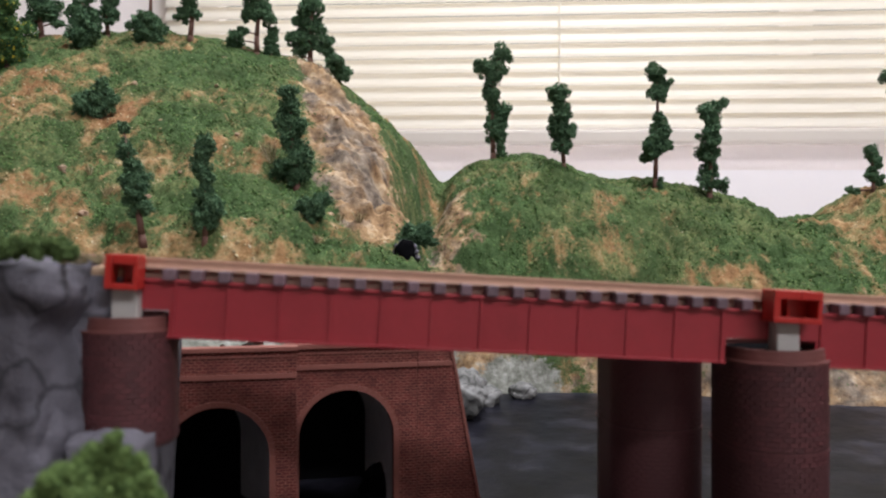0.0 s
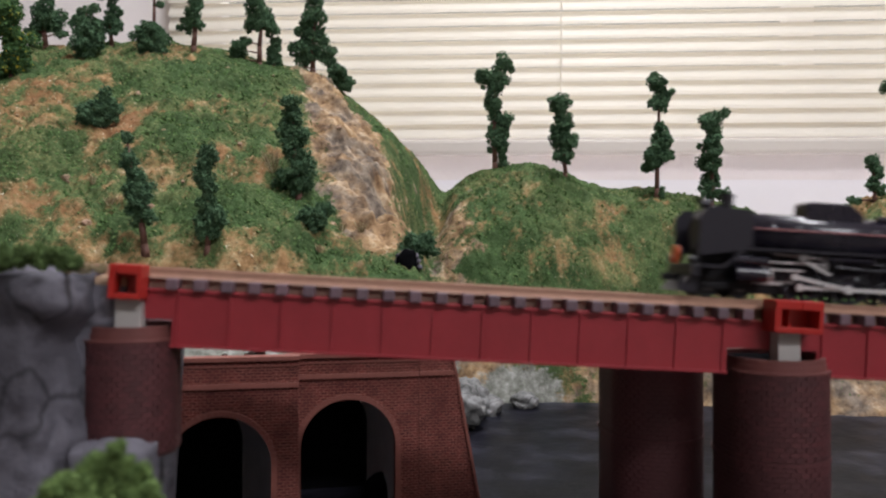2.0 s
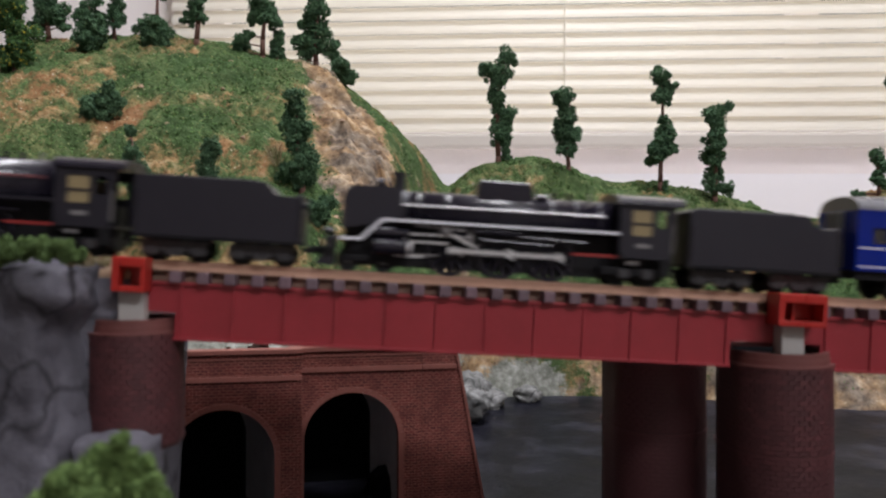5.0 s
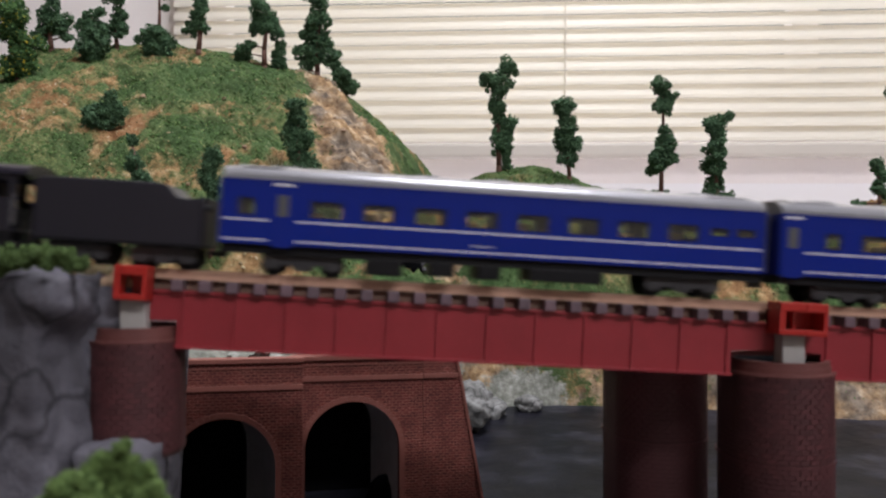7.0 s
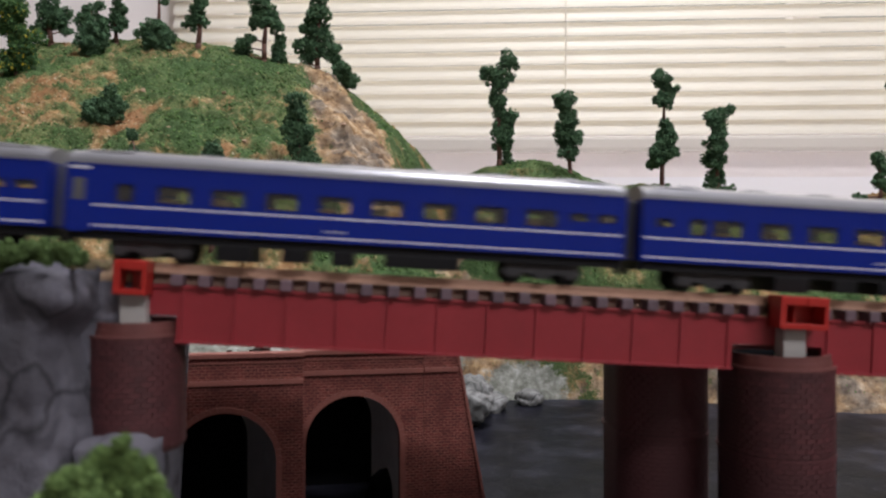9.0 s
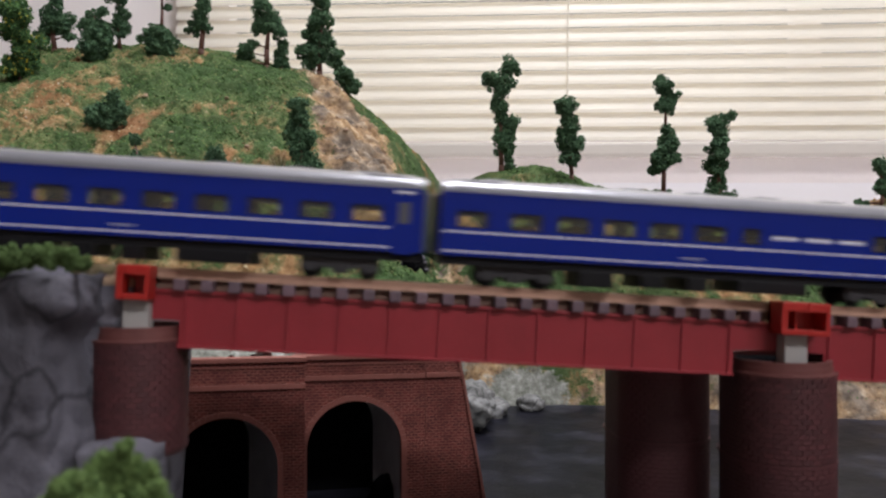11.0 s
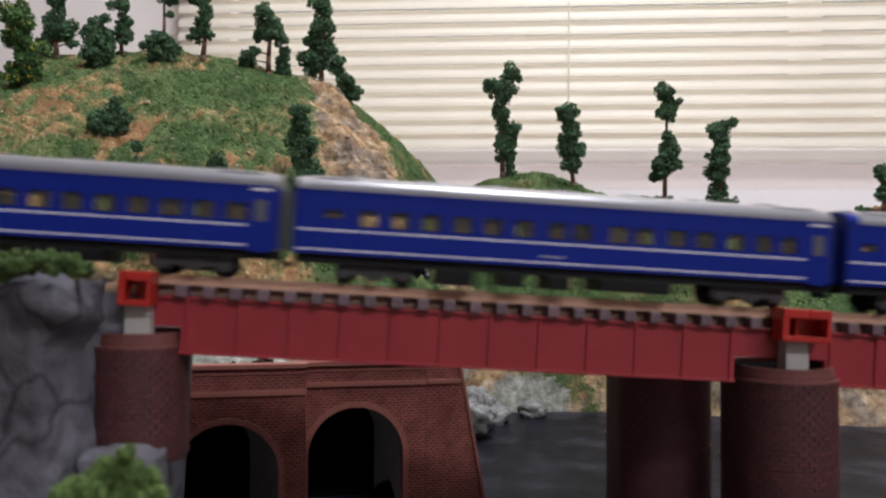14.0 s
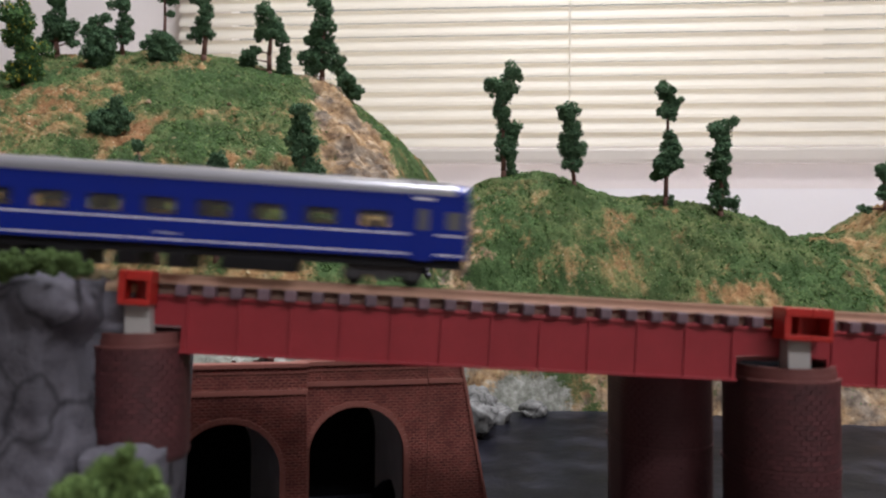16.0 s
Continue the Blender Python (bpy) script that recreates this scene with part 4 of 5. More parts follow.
# loose turf crumbs and small stones over the hills
def scatter(name, count, size, material, label, seed, pick):
    rng = np.random.default_rng(seed)
    x, y = rng.uniform(-0.40, 0.40, count), rng.uniform(0.34, 0.665, count)
    z, bald, pale = hills(x, y)
    ok = (z > WATER_Z + 0.004) & pick(x, y, bald, pale, rng.uniform(size=count)) & (np.abs(x) < 0.56 * y)
    x, y, z = x[ok], y[ok], z[ok]
    n = len(x)
    s = size * rng.uniform(0.5, 1.5, n)
    d = rng.normal(size=(n, 4, 3)) * 0.35 + np.array([(1, 1, 1), (1, -1, -1), (-1, 1, -1), (-1, -1, 1)])[None] * 0.6
    v = np.stack([x, y, z + 0.2 * size], -1)[:, None] + d * s[:, None, None]
    f = (LEAF_FACES[None] + 4 * np.arange(n)[:, None, None]).reshape(-1, 3)
    me = bpy.data.meshes.new(name)
    me.from_pydata(v.reshape(-1, 3).tolist(), [], f.tolist())
    me.materials.append(material)
    return tagged(new(name, me), label, "ground cover", kind="stuff")


M_CRUMB = leaf_material("turf_crumb", (0.030, 0.066, 0.018), (0.090, 0.160, 0.050), (0.26, 0.26, 0.12))
M_STRAW = leaf_material("straw_crumb", (0.12, 0.085, 0.04), (0.40, 0.33, 0.19), (0.62, 0.58, 0.45))
scatter("turf_crumbs", 120000, 0.00066, M_CRUMB, "shredded green foam turf over the hills", 51,
        lambda x, y, b, p, r: (b < 0.22 + 0.75 * r * r) & (p < 0.4) & (bald_patches(x, y) + 0.5 * (r - 0.5) < 0.45))
scatter("straw_crumbs", 26000, 0.00060, M_STRAW, "straw-coloured crumbs and grit on the hills", 52,
        lambda x, y, b, p, r: (bald_patches(x, y) + 0.6 * (r - 0.5) > 0.55) & (b < 0.6))

# pale plaster rocks on the shore beside the portal wing
M_CHALK = rock_material("pale_rock", (0.085, 0.085, 0.08), (0.19, 0.19, 0.185), (0.36, 0.36, 0.36), 60)
for x, y, z, r, seed in ((0.003, 0.450, 0.028, 0.020, 3), (0.022, 0.484, 0.021, 0.012, 4), (0.047, 0.500, 0.022, 0.0085, 6), (0.012, 0.470, 0.030, 0.014, 7)):
    bm = bmesh.new()
    bmesh.ops.create_icosphere(bm, subdivisions=4, radius=r)
    for v in bm.verts:
        d = noise.voronoi(v.co * 90 + Vector((seed, 0, 0)))[0]
        v.co *= 0.85 + 0.25 * (d[1] - d[0]) + 0.22 * noise.fractal(v.co * 150 + Vector((0, seed, 0)), 0.8, 2.0, 4)
        v.co.z *= 0.75
    ob = part("shore_rock", bm, M_CHALK, smooth=True)
    ob.matrix_basis = pose(x, y, z)
    tagged(ob, "pale chalky plaster rock on the river bank", "rock", "shore rocks")

# small cave mouth low between the two hills
cave = empty("cave_mouth", pose(-0.0180, 0.4088, 0.1040), "small dark cave mouth ringed by rock", "cave")
bm = bmesh.new()
bmesh.ops.create_icosphere(bm, subdivisions=3, radius=1.0, matrix=Matrix.Diagonal((0.0052, 0.0022, 0.0066, 1)))
for v in bm.verts:
    v.co *= 1 + 0.22 * noise.noise(v.co * 300)
# a flat near-black ball paints the darkness inside the cave
part("hollow", bm, M_DARK, cave, "near-black ball painting the cave darkness", smooth=True)
stone = None
for i in range(9):
    a = math.pi * (i / 8)
    bm = bmesh.new()
    bmesh.ops.create_icosphere(bm, subdivisions=2, radius=0.0016)
    for v in bm.verts:
        v.co *= 1 + 0.5 * noise.noise(v.co * 500 + Vector((i, 0, 0)))
    ob = part("stone", bm, M_ROCK, cave, smooth=True)
    ob.matrix_basis = pose(0.0056 * math.cos(a), 0.0014, 0.0072 * math.sin(a) - 0.002)

# dry tufts standing out of the turf
def tuft(x, y, h, seed):
    rng = random.Random(seed)
    g = bmesh.new()
    for i in range(26):
        a, lean = rng.uniform(0, 6.28), rng.uniform(0.1, 0.7)
        top = Vector((math.cos(a) * lean * h, math.sin(a) * lean * h, h * rng.uniform(0.6, 1.0)))
        root = Vector((math.cos(a), math.sin(a), 0)) * h * 0.12
        cyl(g, root, top, 0.00022, 0.00008, n=4, caps=False)
    ob = part("dry_grass_tuft", g, M_STRAW)
    ob.matrix_basis = pose(x, y, ground(x, y) - 0.0005)
    return tagged(ob, "tuft of dry straw-coloured model grass", "grass tuft", "dry grass tufts")


for i, (x, y, h) in enumerate(((-0.0925, 0.462, 0.012), (-0.0965, 0.468, 0.009), (-0.0890, 0.455, 0.008), (-0.042, 0.425, 0.006), (-0.052, 0.43, 0.005), (-0.17, 0.43, 0.006), (-0.185, 0.445, 0.005), (-0.06, 0.405, 0.004), (-0.12, 0.41, 0.004), (0.03, 0.545, 0.006), (0.022, 0.535, 0.007), (0.26, 0.56, 0.005))):
    tuft(x, y, h, i)

# small pale and red-brown stones lying on the slopes
M_STONE = plain("slope_stone", (0.40, 0.30, 0.20), 0.8, 0, 0.4, 300, 2000, 0.0002, pieces=0.5)
rng = random.Random(8)
for i in range(26):
    x, y = rng.uniform(-0.24, 0.22), rng.uniform(0.40, 0.60)
    if ground(x, y) < 0.05:
        continue
    bm = bmesh.new()
    r = rng.uniform(0.0010, 0.0026)
    bmesh.ops.create_icosphere(bm, subdivisions=2, radius=r)
    for v in bm.verts:
        v.co *= 1 + 0.5 * noise.noise(v.co * 600 + Vector((i * 3.0, 0, 0)))
        v.co.z *= 0.7
    ob = part("slope_stone", bm, M_STONE)
    ob.matrix_basis = pose(x, y, ground(x, y) + 0.0002, 0, 0, rng.uniform(0, 360))
    tagged(ob, "small sandy stone lying on the turf", "stone", "stones on the slope")

verge = random.Random(5)
shrub("dry_verge", -0.0790, 0.1865, 0.1035, 0.000122, [(verge.uniform(-40, 34), verge.uniform(-3, 7), verge.uniform(3.5, 7.5)) for i in range(34)], M_STRAW, "dry straw-coloured verge on the rock edge", 71, 0.5, 0.16)

# ---------------------------------------------------------------- train
def bogie(x, wheel_r, base, parent, side_z=2.9):
    b = part("bogie", B(x - 2.2 * MM, x + 2.2 * MM, -6.2 * MM, 6.2 * MM, 1.9 * MM, 5.4 * MM, bevel=0.0003), M_UNDER, parent)
    h = base / 2 / MM
    out = [(-h - 2.4, 2.6), (-h - 2.4, 5.0), (h + 2.4, 5.0), (h + 2.4, 2.6), (h + 1.2, 1.5), (h - 1.2, 1.5), (h - 2.0, 2.9), (2.2, 2.3), (1.6, 1.3), (-1.6, 1.3), (-2.2, 2.3), (-h + 2.0, 2.9), (-h + 1.2, 1.5), (-h - 1.2, 1.5)]
    for y in (-7.0, 6.3):
        bm = bmesh.new()
        prism(bm, [(x + p * MM, z * MM) for p, z in out], "y", y * MM, (y + 0.7) * MM)
        part("side_frame", bm, M_BOGIE, b, "dark grey bogie side frame")
        for dx in (-1.0, 1.0):
            part("spring", C((x + dx * MM, (y + 0.35) * MM, 1.4 * MM), (x + dx * MM, (y + 0.35) * MM, 3.9 * MM), 0.75 * MM, n=10), M_BOGIE, b)
    for dx in (-base / 2, base / 2):
        bm = bmesh.new()
        for y in (-4.9, 4.1):
            cyl(bm, (x + dx, y * MM, wheel_r), (x + dx, (y + 0.8) * MM, wheel_r), wheel_r, n=20)
        cyl(bm, (x + dx, -4.2 * MM, wheel_r), (x + dx, 4.2 * MM, wheel_r), 0.5 * MM, n=8)
        part("wheelset", bm, M_UNDER, b, smooth=False)
        for y in (-7.3, 6.5):
            part("axle_box", B(x + dx - 0.8 * MM, x + dx + 0.8 * MM, y * MM, (y + 0.8) * MM, 1.9 * MM, 3.7 * MM, bevel=0.0002), M_BOGIE, b)
    return b


LC = 132.4 * MM


def coach(label, wins, doors, slits=(), end_window=False, berths=False, toilets=()):
    """Blue sleeping coach. wins: (centre, width) in mm along the side; doors: centres."""
    c = empty("passenger_coach", pose(0, 0, 0), label, "train coach", "blue coaches")
    w = 9.6
    z_lo, z_hi = 7.2, 22.4
    wz0, wz1 = 14.2, 17.9
    holes = sorted([(x - q / 2, x + q / 2, wz0, wz1) for x, q in wins] + [(x - q / 2, x + q / 2, 15.6, 16.6) for x, q in slits] + [(x - q / 2, x + q / 2, 15.9, 17.6) for x, q in toilets])
    for side in (-1, 1):
        bm = bmesh.new()
        y0, y1 = sorted((side * w * MM, side * (w - 0.6) * MM))
        box(bm, 0, LC, y0, y1, z_lo * MM, wz0 * MM)
        box(bm, 0, LC, y0, y1, wz1 * MM, z_hi * MM)
        x = 0.0
        for a, b, z0, z1 in holes:
            box(bm, x, a * MM, y0, y1, wz0 * MM, wz1 * MM)
            if z0 > wz0:
                box(bm, a * MM, b * MM, y0, y1, wz0 * MM, z0 * MM)
                box(bm, a * MM, b * MM, y0, y1, z1 * MM, wz1 * MM)
            x = b * MM
        box(bm, x, LC, y0, y1, wz0 * MM, wz1 * MM)
        bmesh.ops.remove_doubles(bm, verts=bm.verts[:], dist=1e-7)
        wall = part("side_wall", bm, M_BLUE, c, "glossy blue side")
        ya, yb = sorted((side * (w + 0.06) * MM, side * (w - 0.05) * MM))
        runs, x = [], 0.6
        for d in sorted(doors):
            if d - 3.2 > x:
                runs.append((x, d - 3.2))
            x = d + 3.2
        runs.append((x, LC / MM - 0.6))
        for a, b in runs:
            if b - a > 2:
                for z, h in ((12.9, 0.17), (8.2, 0.16)):
                    part("white_line", B(a * MM, b * MM, ya, yb, (z - h) * MM, (z + h) * MM), M_WHITE, wall, "white painted line")
        ga, gb = sorted((side * (w - 0.22) * MM, side * (w - 0.38) * MM))
        for a, b, z0, z1 in holes:
            pane = part("light_slit" if z0 == 15.6 else "window_pane", B((a - 0.1) * MM, (b + 0.1) * MM, ga, gb, (z0 - 0.1) * MM, (z1 + 0.1) * MM), M_WHITE if z0 == 15.6 else M_GLASS, wall)
            pane.visible_shadow = z0 == 15.6
            if z0 != 15.6:
                fa, fb = sorted((side * (w + 0.03) * MM, side * (w - 0.3) * MM))
                bm = bmesh.new()
                for e0, e1, f0, f1 in ((a - 0.15, a, z0, z1), (b, b + 0.15, z0, z1), (a - 0.15, b + 0.15, z0 - 0.15, z0), (a - 0.15, b + 0.15, z1, z1 + 0.15)):
                    box(bm, e0 * MM, e1 * MM, fa, fb, f0 * MM, f1 * MM)
                part("window_frame", bm, M_BLACK, wall)
        la, lb = sorted((side * (w + 0.05) * MM, side * (w - 0.05) * MM))
        for q in (59.6, 61.2, 62.4, 64.0):
            part("lettering_bar", B(q * MM, (q + 0.9) * MM, la, lb, 9.5 * MM, 9.9 * MM), M_LETTER, wall)
        part("rain_strip", B(0.4 * MM, LC - 0.4 * MM, *sorted((side * (w + 0.18) * MM, side * (w - 0.2) * MM)), 22.15 * MM, 22.45 * MM), M_BLUE, wall)
        for d in doors:
            da, db = sorted((side * (w - 0.2) * MM, side * (w + 0.12) * MM))
            door = part("door", B((d - 2.3) * MM, (d + 2.3) * MM, da, db, 6.6 * MM, 20.8 * MM, bevel=0.00012), M_BLUE, wall, "recessed blue folding door")
            da, db = sorted((side * (w + 0.1) * MM, side * (w + 0.2) * MM))
            part("door_window", B((d - 1.3) * MM, (d + 1.3) * MM, da, db, 14.0 * MM, 19.0 * MM), M_GANGWAY, door)
            part("door_rail", B((d - 2.4) * MM, (d + 2.4) * MM, da, db, 21.2 * MM, 21.7 * MM), M_WHITE, door)
    prof = [(w * math.sin(a), 22.3 + 4.2 * max(0, math.cos(a)) ** 0.75) for a in np.linspace(-math.pi / 2, math.pi / 2, 19)]
    bm = bmesh.new()
    prism(bm, [(y * MM, z * MM) for y, z in prof], "x", 3.0 * MM, LC - 3.0 * MM)
    roof = part("roof", bm, M_ROOF, c, "silver-grey curved roof", smooth=False)
    for x in (0.2, LC / MM - 3.0):
        bm = bmesh.new()
        prism(bm, [(y * 0.985 * MM, (22.3 + (z - 22.3) * 0.9) * MM) for y, z in prof], "x", x * MM, (x + 2.8) * MM)
        part("roof_end", bm, M_BLUE if end_window else M_ROOF, roof)
    for x in np.linspace(14, LC / MM - 14, 7):
        part("roof_vent", B((x - 3) * MM, (x + 3) * MM, -2.4 * MM, 2.4 * MM, 26.2 * MM, 26.75 * MM, bevel=0.0002), M_ROOF, roof)
    for x in (9.5, LC / MM - 9.5):
        part("roof_hatch", B((x - 5) * MM, (x + 5) * MM, -7.6 * MM, -5.2 * MM, 24.8 * MM, 25.7 * MM, bevel=0.0002), M_ROOF, roof)
    for x in (0.0, LC / MM - 0.6):
        end = part("end_wall", B(x * MM, (x + 0.6) * MM, -(w - 0.6) * MM, (w - 0.6) * MM, 7.2 * MM, 22.3 * MM), M_BLUE, c)
        part("gangway", B((x - 1.5) * MM if x < 1 else (x + 0.6) * MM, x * MM if x < 1 else (x + 2.1) * MM, -3.4 * MM, 3.4 * MM, 7.6 * MM, 22.0 * MM, bevel=0.0003), M_GANGWAY, end, "dark grey gangway bellows")
        if end_window and x > 1:
            for y in (-6.5, 6.5):
                part("end_window", B((x + 0.55) * MM, (x + 0.7) * MM, (y - 1.8) * MM, (y + 1.8) * MM, 14.5 * MM, 19.5 * MM), M_GANGWAY, end)
            part("corner_window", B(LC - 5.0 * MM, LC - 1.2 * MM, -(w + 0.05) * MM, -(w - 0.1) * MM, 14.4 * MM, 18.6 * MM), M_GANGWAY, end)
    part("floor_plate", B(0.3 * MM, LC - 0.3 * MM, -(w - 1.2) * MM, (w - 1.2) * MM, 5.0 * MM, 7.6 * MM), M_UNDER, c)
    inside = part("interior_floor", B(2 * MM, LC - 2 * MM, -(w - 0.9) * MM, (w - 0.9) * MM, 7.6 * MM, 8.4 * MM), M_INSIDE, c, "tan interior floor")
    for i in range(10 if not berths else 19):
        x = (9 + (12.7 if not berths else 6.3) * i) * MM
        top = 14.6 + (i * 7 % 3) * 0.7 if not berths else (17.0, 20.5, 13.5)[i * 5 % 3]
        part("berth", B(x - 1.9 * MM, x + 1.9 * MM, -6.0 * MM, 6.0 * MM, 8.4 * MM, top * MM, bevel=0.0003), M_INSIDE, inside)
    for x, q in ((39, 9), (53, 6), (64.5, 5.5), (83.5, 18)):
        part("equipment_box", B((x - q / 2) * MM, (x + q / 2) * MM, -8.6 * MM, 8.6 * MM, (1.4 + x * 7 % 3 * 0.3) * MM, 5.2 * MM, bevel=0.0003), M_UNDER, c)
    for x in (19.5, LC / MM - 19.5):
        bogie(x * MM, 2.85 * MM, 14 * MM, c)
    for x in (-1.6, LC / MM):
        part("coupler", B(x * MM, (x + 1.6) * MM, -0.8 * MM, 0.8 * MM, 3.6 * MM, 5.0 * MM), M_UNDER, c)
    return c


WIDE = [(24.8 + 12.4 * i, 7.2) for i in range(8)]
A = coach("blue coach with wide windows, silver roof and white lines", [(6.1, 3.6)] + WIDE, [14.6], toilets=[(120.8, 4.2), (127.4, 4.4)])
A2 = coach("blue coach with a row of wide curtained windows", [(13.6, 3.6)] + WIDE, [3.2], toilets=[(120.8, 4.2), (127.6, 4.4)])
A3 = coach("blue coach with a narrow and many wide windows", [(14.0, 3.6)] + [(21.6 + 12.15 * i, 7.2) for i in range(9)], [127.6], toilets=[(5.6, 3.8)])
D = coach("blue dining coach with bright slit windows", [(7.8, 7.2)] + [(21.0 + 11.4 * i, 7.4) for i in range(5)] + [(77.0, 4.2), (110.5, 4.2)], [], slits=[(85.6, 6.8), (94.2, 6.8), (102.7, 6.8)], toilets=[(129.0, 3.0)])
N1 = coach("blue coach with many narrow berth windows", [(17.4 + 7.52 * i, 4.4 if i % 2 else 4.9) for i in range(15)], [128.4], berths=True, toilets=[(9.8, 4.2)])
N2 = coach("blue coach with paired narrow berth windows", [(17.5 + 7.5 * i, 4.2) for i in range(6)] + [(63.1, 3.6), (69.3, 4.4), (78.4, 4.4), (84.7, 4.4), (92.9, 4.4), (99.9, 4.4), (107.7, 4.4), (115.0, 3.8), (121.3, 3.8)], [128.8], berths=True, toilets=[(9.2, 4.2)])
TAIL = coach("last blue coach with a windowed tail end", [(14.0, 4.2)] + [(22.6 + 12.5 * i, 7.2) for i in range(8)], [121.8], end_window=True, toilets=[(5.8, 3.6)])


def loco(label, line_mat, line_label, white):
    """Black steam engine, front towards -x; origin at rail top under its front."""
    g = empty("steam_locomotive", pose(0, 0, 0), label, "locomotive", "steam engines")
    zc, rb = (15.5, 5.4) if white else (16.7, 5.9)
    top = zc + rb
    cx, lx = (20.0, 15.4) if white else (14.7, 9.0)
    boiler = part("boiler", C((16 * MM, 0, zc * MM), (75 * MM, 0, zc * MM), (rb - 0.4) * MM, rb * MM, n=40), M_BLACK, g, "glossy black boiler", smooth=False)
    for p in boiler.data.polygons:
        p.use_smooth = len(p.vertices) == 4
    for x in (25, 32, 40, 52, 58, 64, 70):
        r = rb - 0.4 + 0.4 * (x - 16) / 59
        part("boiler_band", C(((x - 0.3) * MM, 0, zc * MM), ((x + 0.3) * MM, 0, zc * MM), (r + 0.12) * MM, n=40), M_BLACK, boiler)
    smokebox = part("smokebox", C((7.4 * MM, 0, zc * MM), (22.2 * MM if white else 18.2 * MM, 0, zc * MM), (rb - 0.1) * MM, n=40), M_TENDER, g, "matt black smokebox")
    part("smokebox_door", C((6.4 * MM, 0, zc * MM), (7.5 * MM, 0, zc * MM), 3.6 * MM, (rb - 0.5) * MM, n=28), M_TENDER, smokebox)
    part("chimney", C((cx * MM, 0, (top - 1) * MM), (cx * MM, 0, (top + 3.6) * MM), 1.7 * MM, 1.45 * MM, n=24), M_TENDER, g)
    part("chimney_lip", C((cx * MM, 0, (top + 3.4) * MM), (cx * MM, 0, (top + 4.1) * MM), 1.85 * MM, n=24), M_TENDER, g)
    part("headlamp", C(((lx - 1.2) * MM, 0, (top + 1.2) * MM), ((lx + 1.2) * MM, 0, (top + 1.2) * MM), 1.25 * MM, n=16), M_TENDER, g)
    part("lamp_bracket", B((lx - 0.5) * MM, (lx + 0.5) * MM, -0.5 * MM, 0.5 * MM, (top - 1.2) * MM, (top + 0.4) * MM), M_TENDER, g)
    part("feedwater_heater", C(((cx - 3.6) * MM, -4.4 * MM, (top - 0.3) * MM), ((cx - 3.6) * MM, 4.4 * MM, (top - 0.3) * MM), 1.2 * MM, n=16), M_TENDER, g)
    n0, n1, ramp = (39.4, 52.6, 0.6) if white else (34.4, 46.6, 3.4)
    dome_top = top + 3.3
    bm = bmesh.new()
    prism(bm, [((n0 - 0.2) * MM, (top - 2) * MM), (n0 * MM, (dome_top - 0.7) * MM), ((n0 + 0.9) * MM, dome_top * MM), ((n1 - 0.6) * MM, dome_top * MM), ((n1 + 0.4) * MM, (dome_top - 0.5) * MM), ((n1 + ramp) * MM, (top + 0.4) * MM), ((n1 + ramp + 0.4) * MM, (top - 2) * MM)], "y", -3.4 * MM, 3.4 * MM)
    bmesh.ops.bevel(bm, geom=bm.edges[:], offset=0.0005, segments=3, affect="EDGES", profile=0.5)
    part("steam_dome", bm, M_BLACK, g, "rounded black dome casing")
    for x in (59, 63):
        part("safety_valve", C((x * MM, 0, (top - 0.8) * MM), (x * MM, 0, (top + 1.5) * MM), 0.6 * MM, n=10), M_BLACK, g)
    part("turbo_generator", C((54 * MM, -2.2 * MM, (top - 0.2) * MM), (57 * MM, -2.2 * MM, (top - 0.2) * MM), 0.9 * MM, n=12), M_BLACK, g)
    part("whistle", C((68 * MM, -1.2 * MM, (top - 0.6) * MM), (68 * MM, -1.2 * MM, (top + 1.6) * MM), 0.35 * MM, n=8), M_CYL, g)
    for y in (-1, 1):
        bm = bmesh.new()
        f0, f1 = (6.6, 20.6) if white else (4.4, 18.2)
        prism(bm, [(f0 * MM, 10.4 * MM), (f1 * MM, 12.8 * MM), (f1 * MM, (top - 0.9) * MM), ((f1 - 0.9) * MM, (top - 0.2) * MM), ((f0 + 2.0) * MM, (top - 0.2) * MM), (f0 * MM, (top - 2.4) * MM)], "y", y * 8.6 * MM, y * 8.2 * MM)
        part("smoke_deflector", bm, M_TENDER, g)
        ya, yb = sorted((y * 4.8 * MM, y * 9.0 * MM))
        deck = part("running_board", B(19 * MM, 74 * MM, ya, yb, 12.6 * MM, 13.1 * MM), M_TENDER, g)
        ya, yb = sorted((y * 9.0 * MM, y * 9.15 * MM))
        part("board_line", B(17.5 * MM, 74 * MM, ya, yb, 12.5 * MM, 13.15 * MM), line_mat if white else M_TENDER, deck, line_label if white else "")
        bm = bmesh.new()
        prism(bm, [(6 * MM, 8.3 * MM), (11.0 * MM, 8.3 * MM), (16.2 * MM, 13.2 * MM), (17.6 * MM, 13.2 * MM), (17.6 * MM, 12.5 * MM), (16.5 * MM, 12.5 * MM), (11.4 * MM, 7.6 * MM), (6 * MM, 7.6 * MM)], "y", y * 9.0 * MM, y * 8.4 * MM)
        part("front_step", bm, line_mat if white else M_TENDER, deck)
        z = zc + 1.3
        part("hand_rail", C((19.5 * MM, y * (rb + 0.5) * MM, z * MM), (71 * MM, y * (rb + 0.7) * MM, z * MM), 0.24 * MM, n=8), M_PINK if not white else M_STEEL, g, "" if white else line_label)
        for x in (30, 44, 56):
            part("side_pipe", C((x * MM, y * (rb - 0.2) * MM, 12.8 * MM), (x * MM, y * (rb - 0.3) * MM, 18 * MM), 0.35 * MM, n=8), M_BLACK, g)
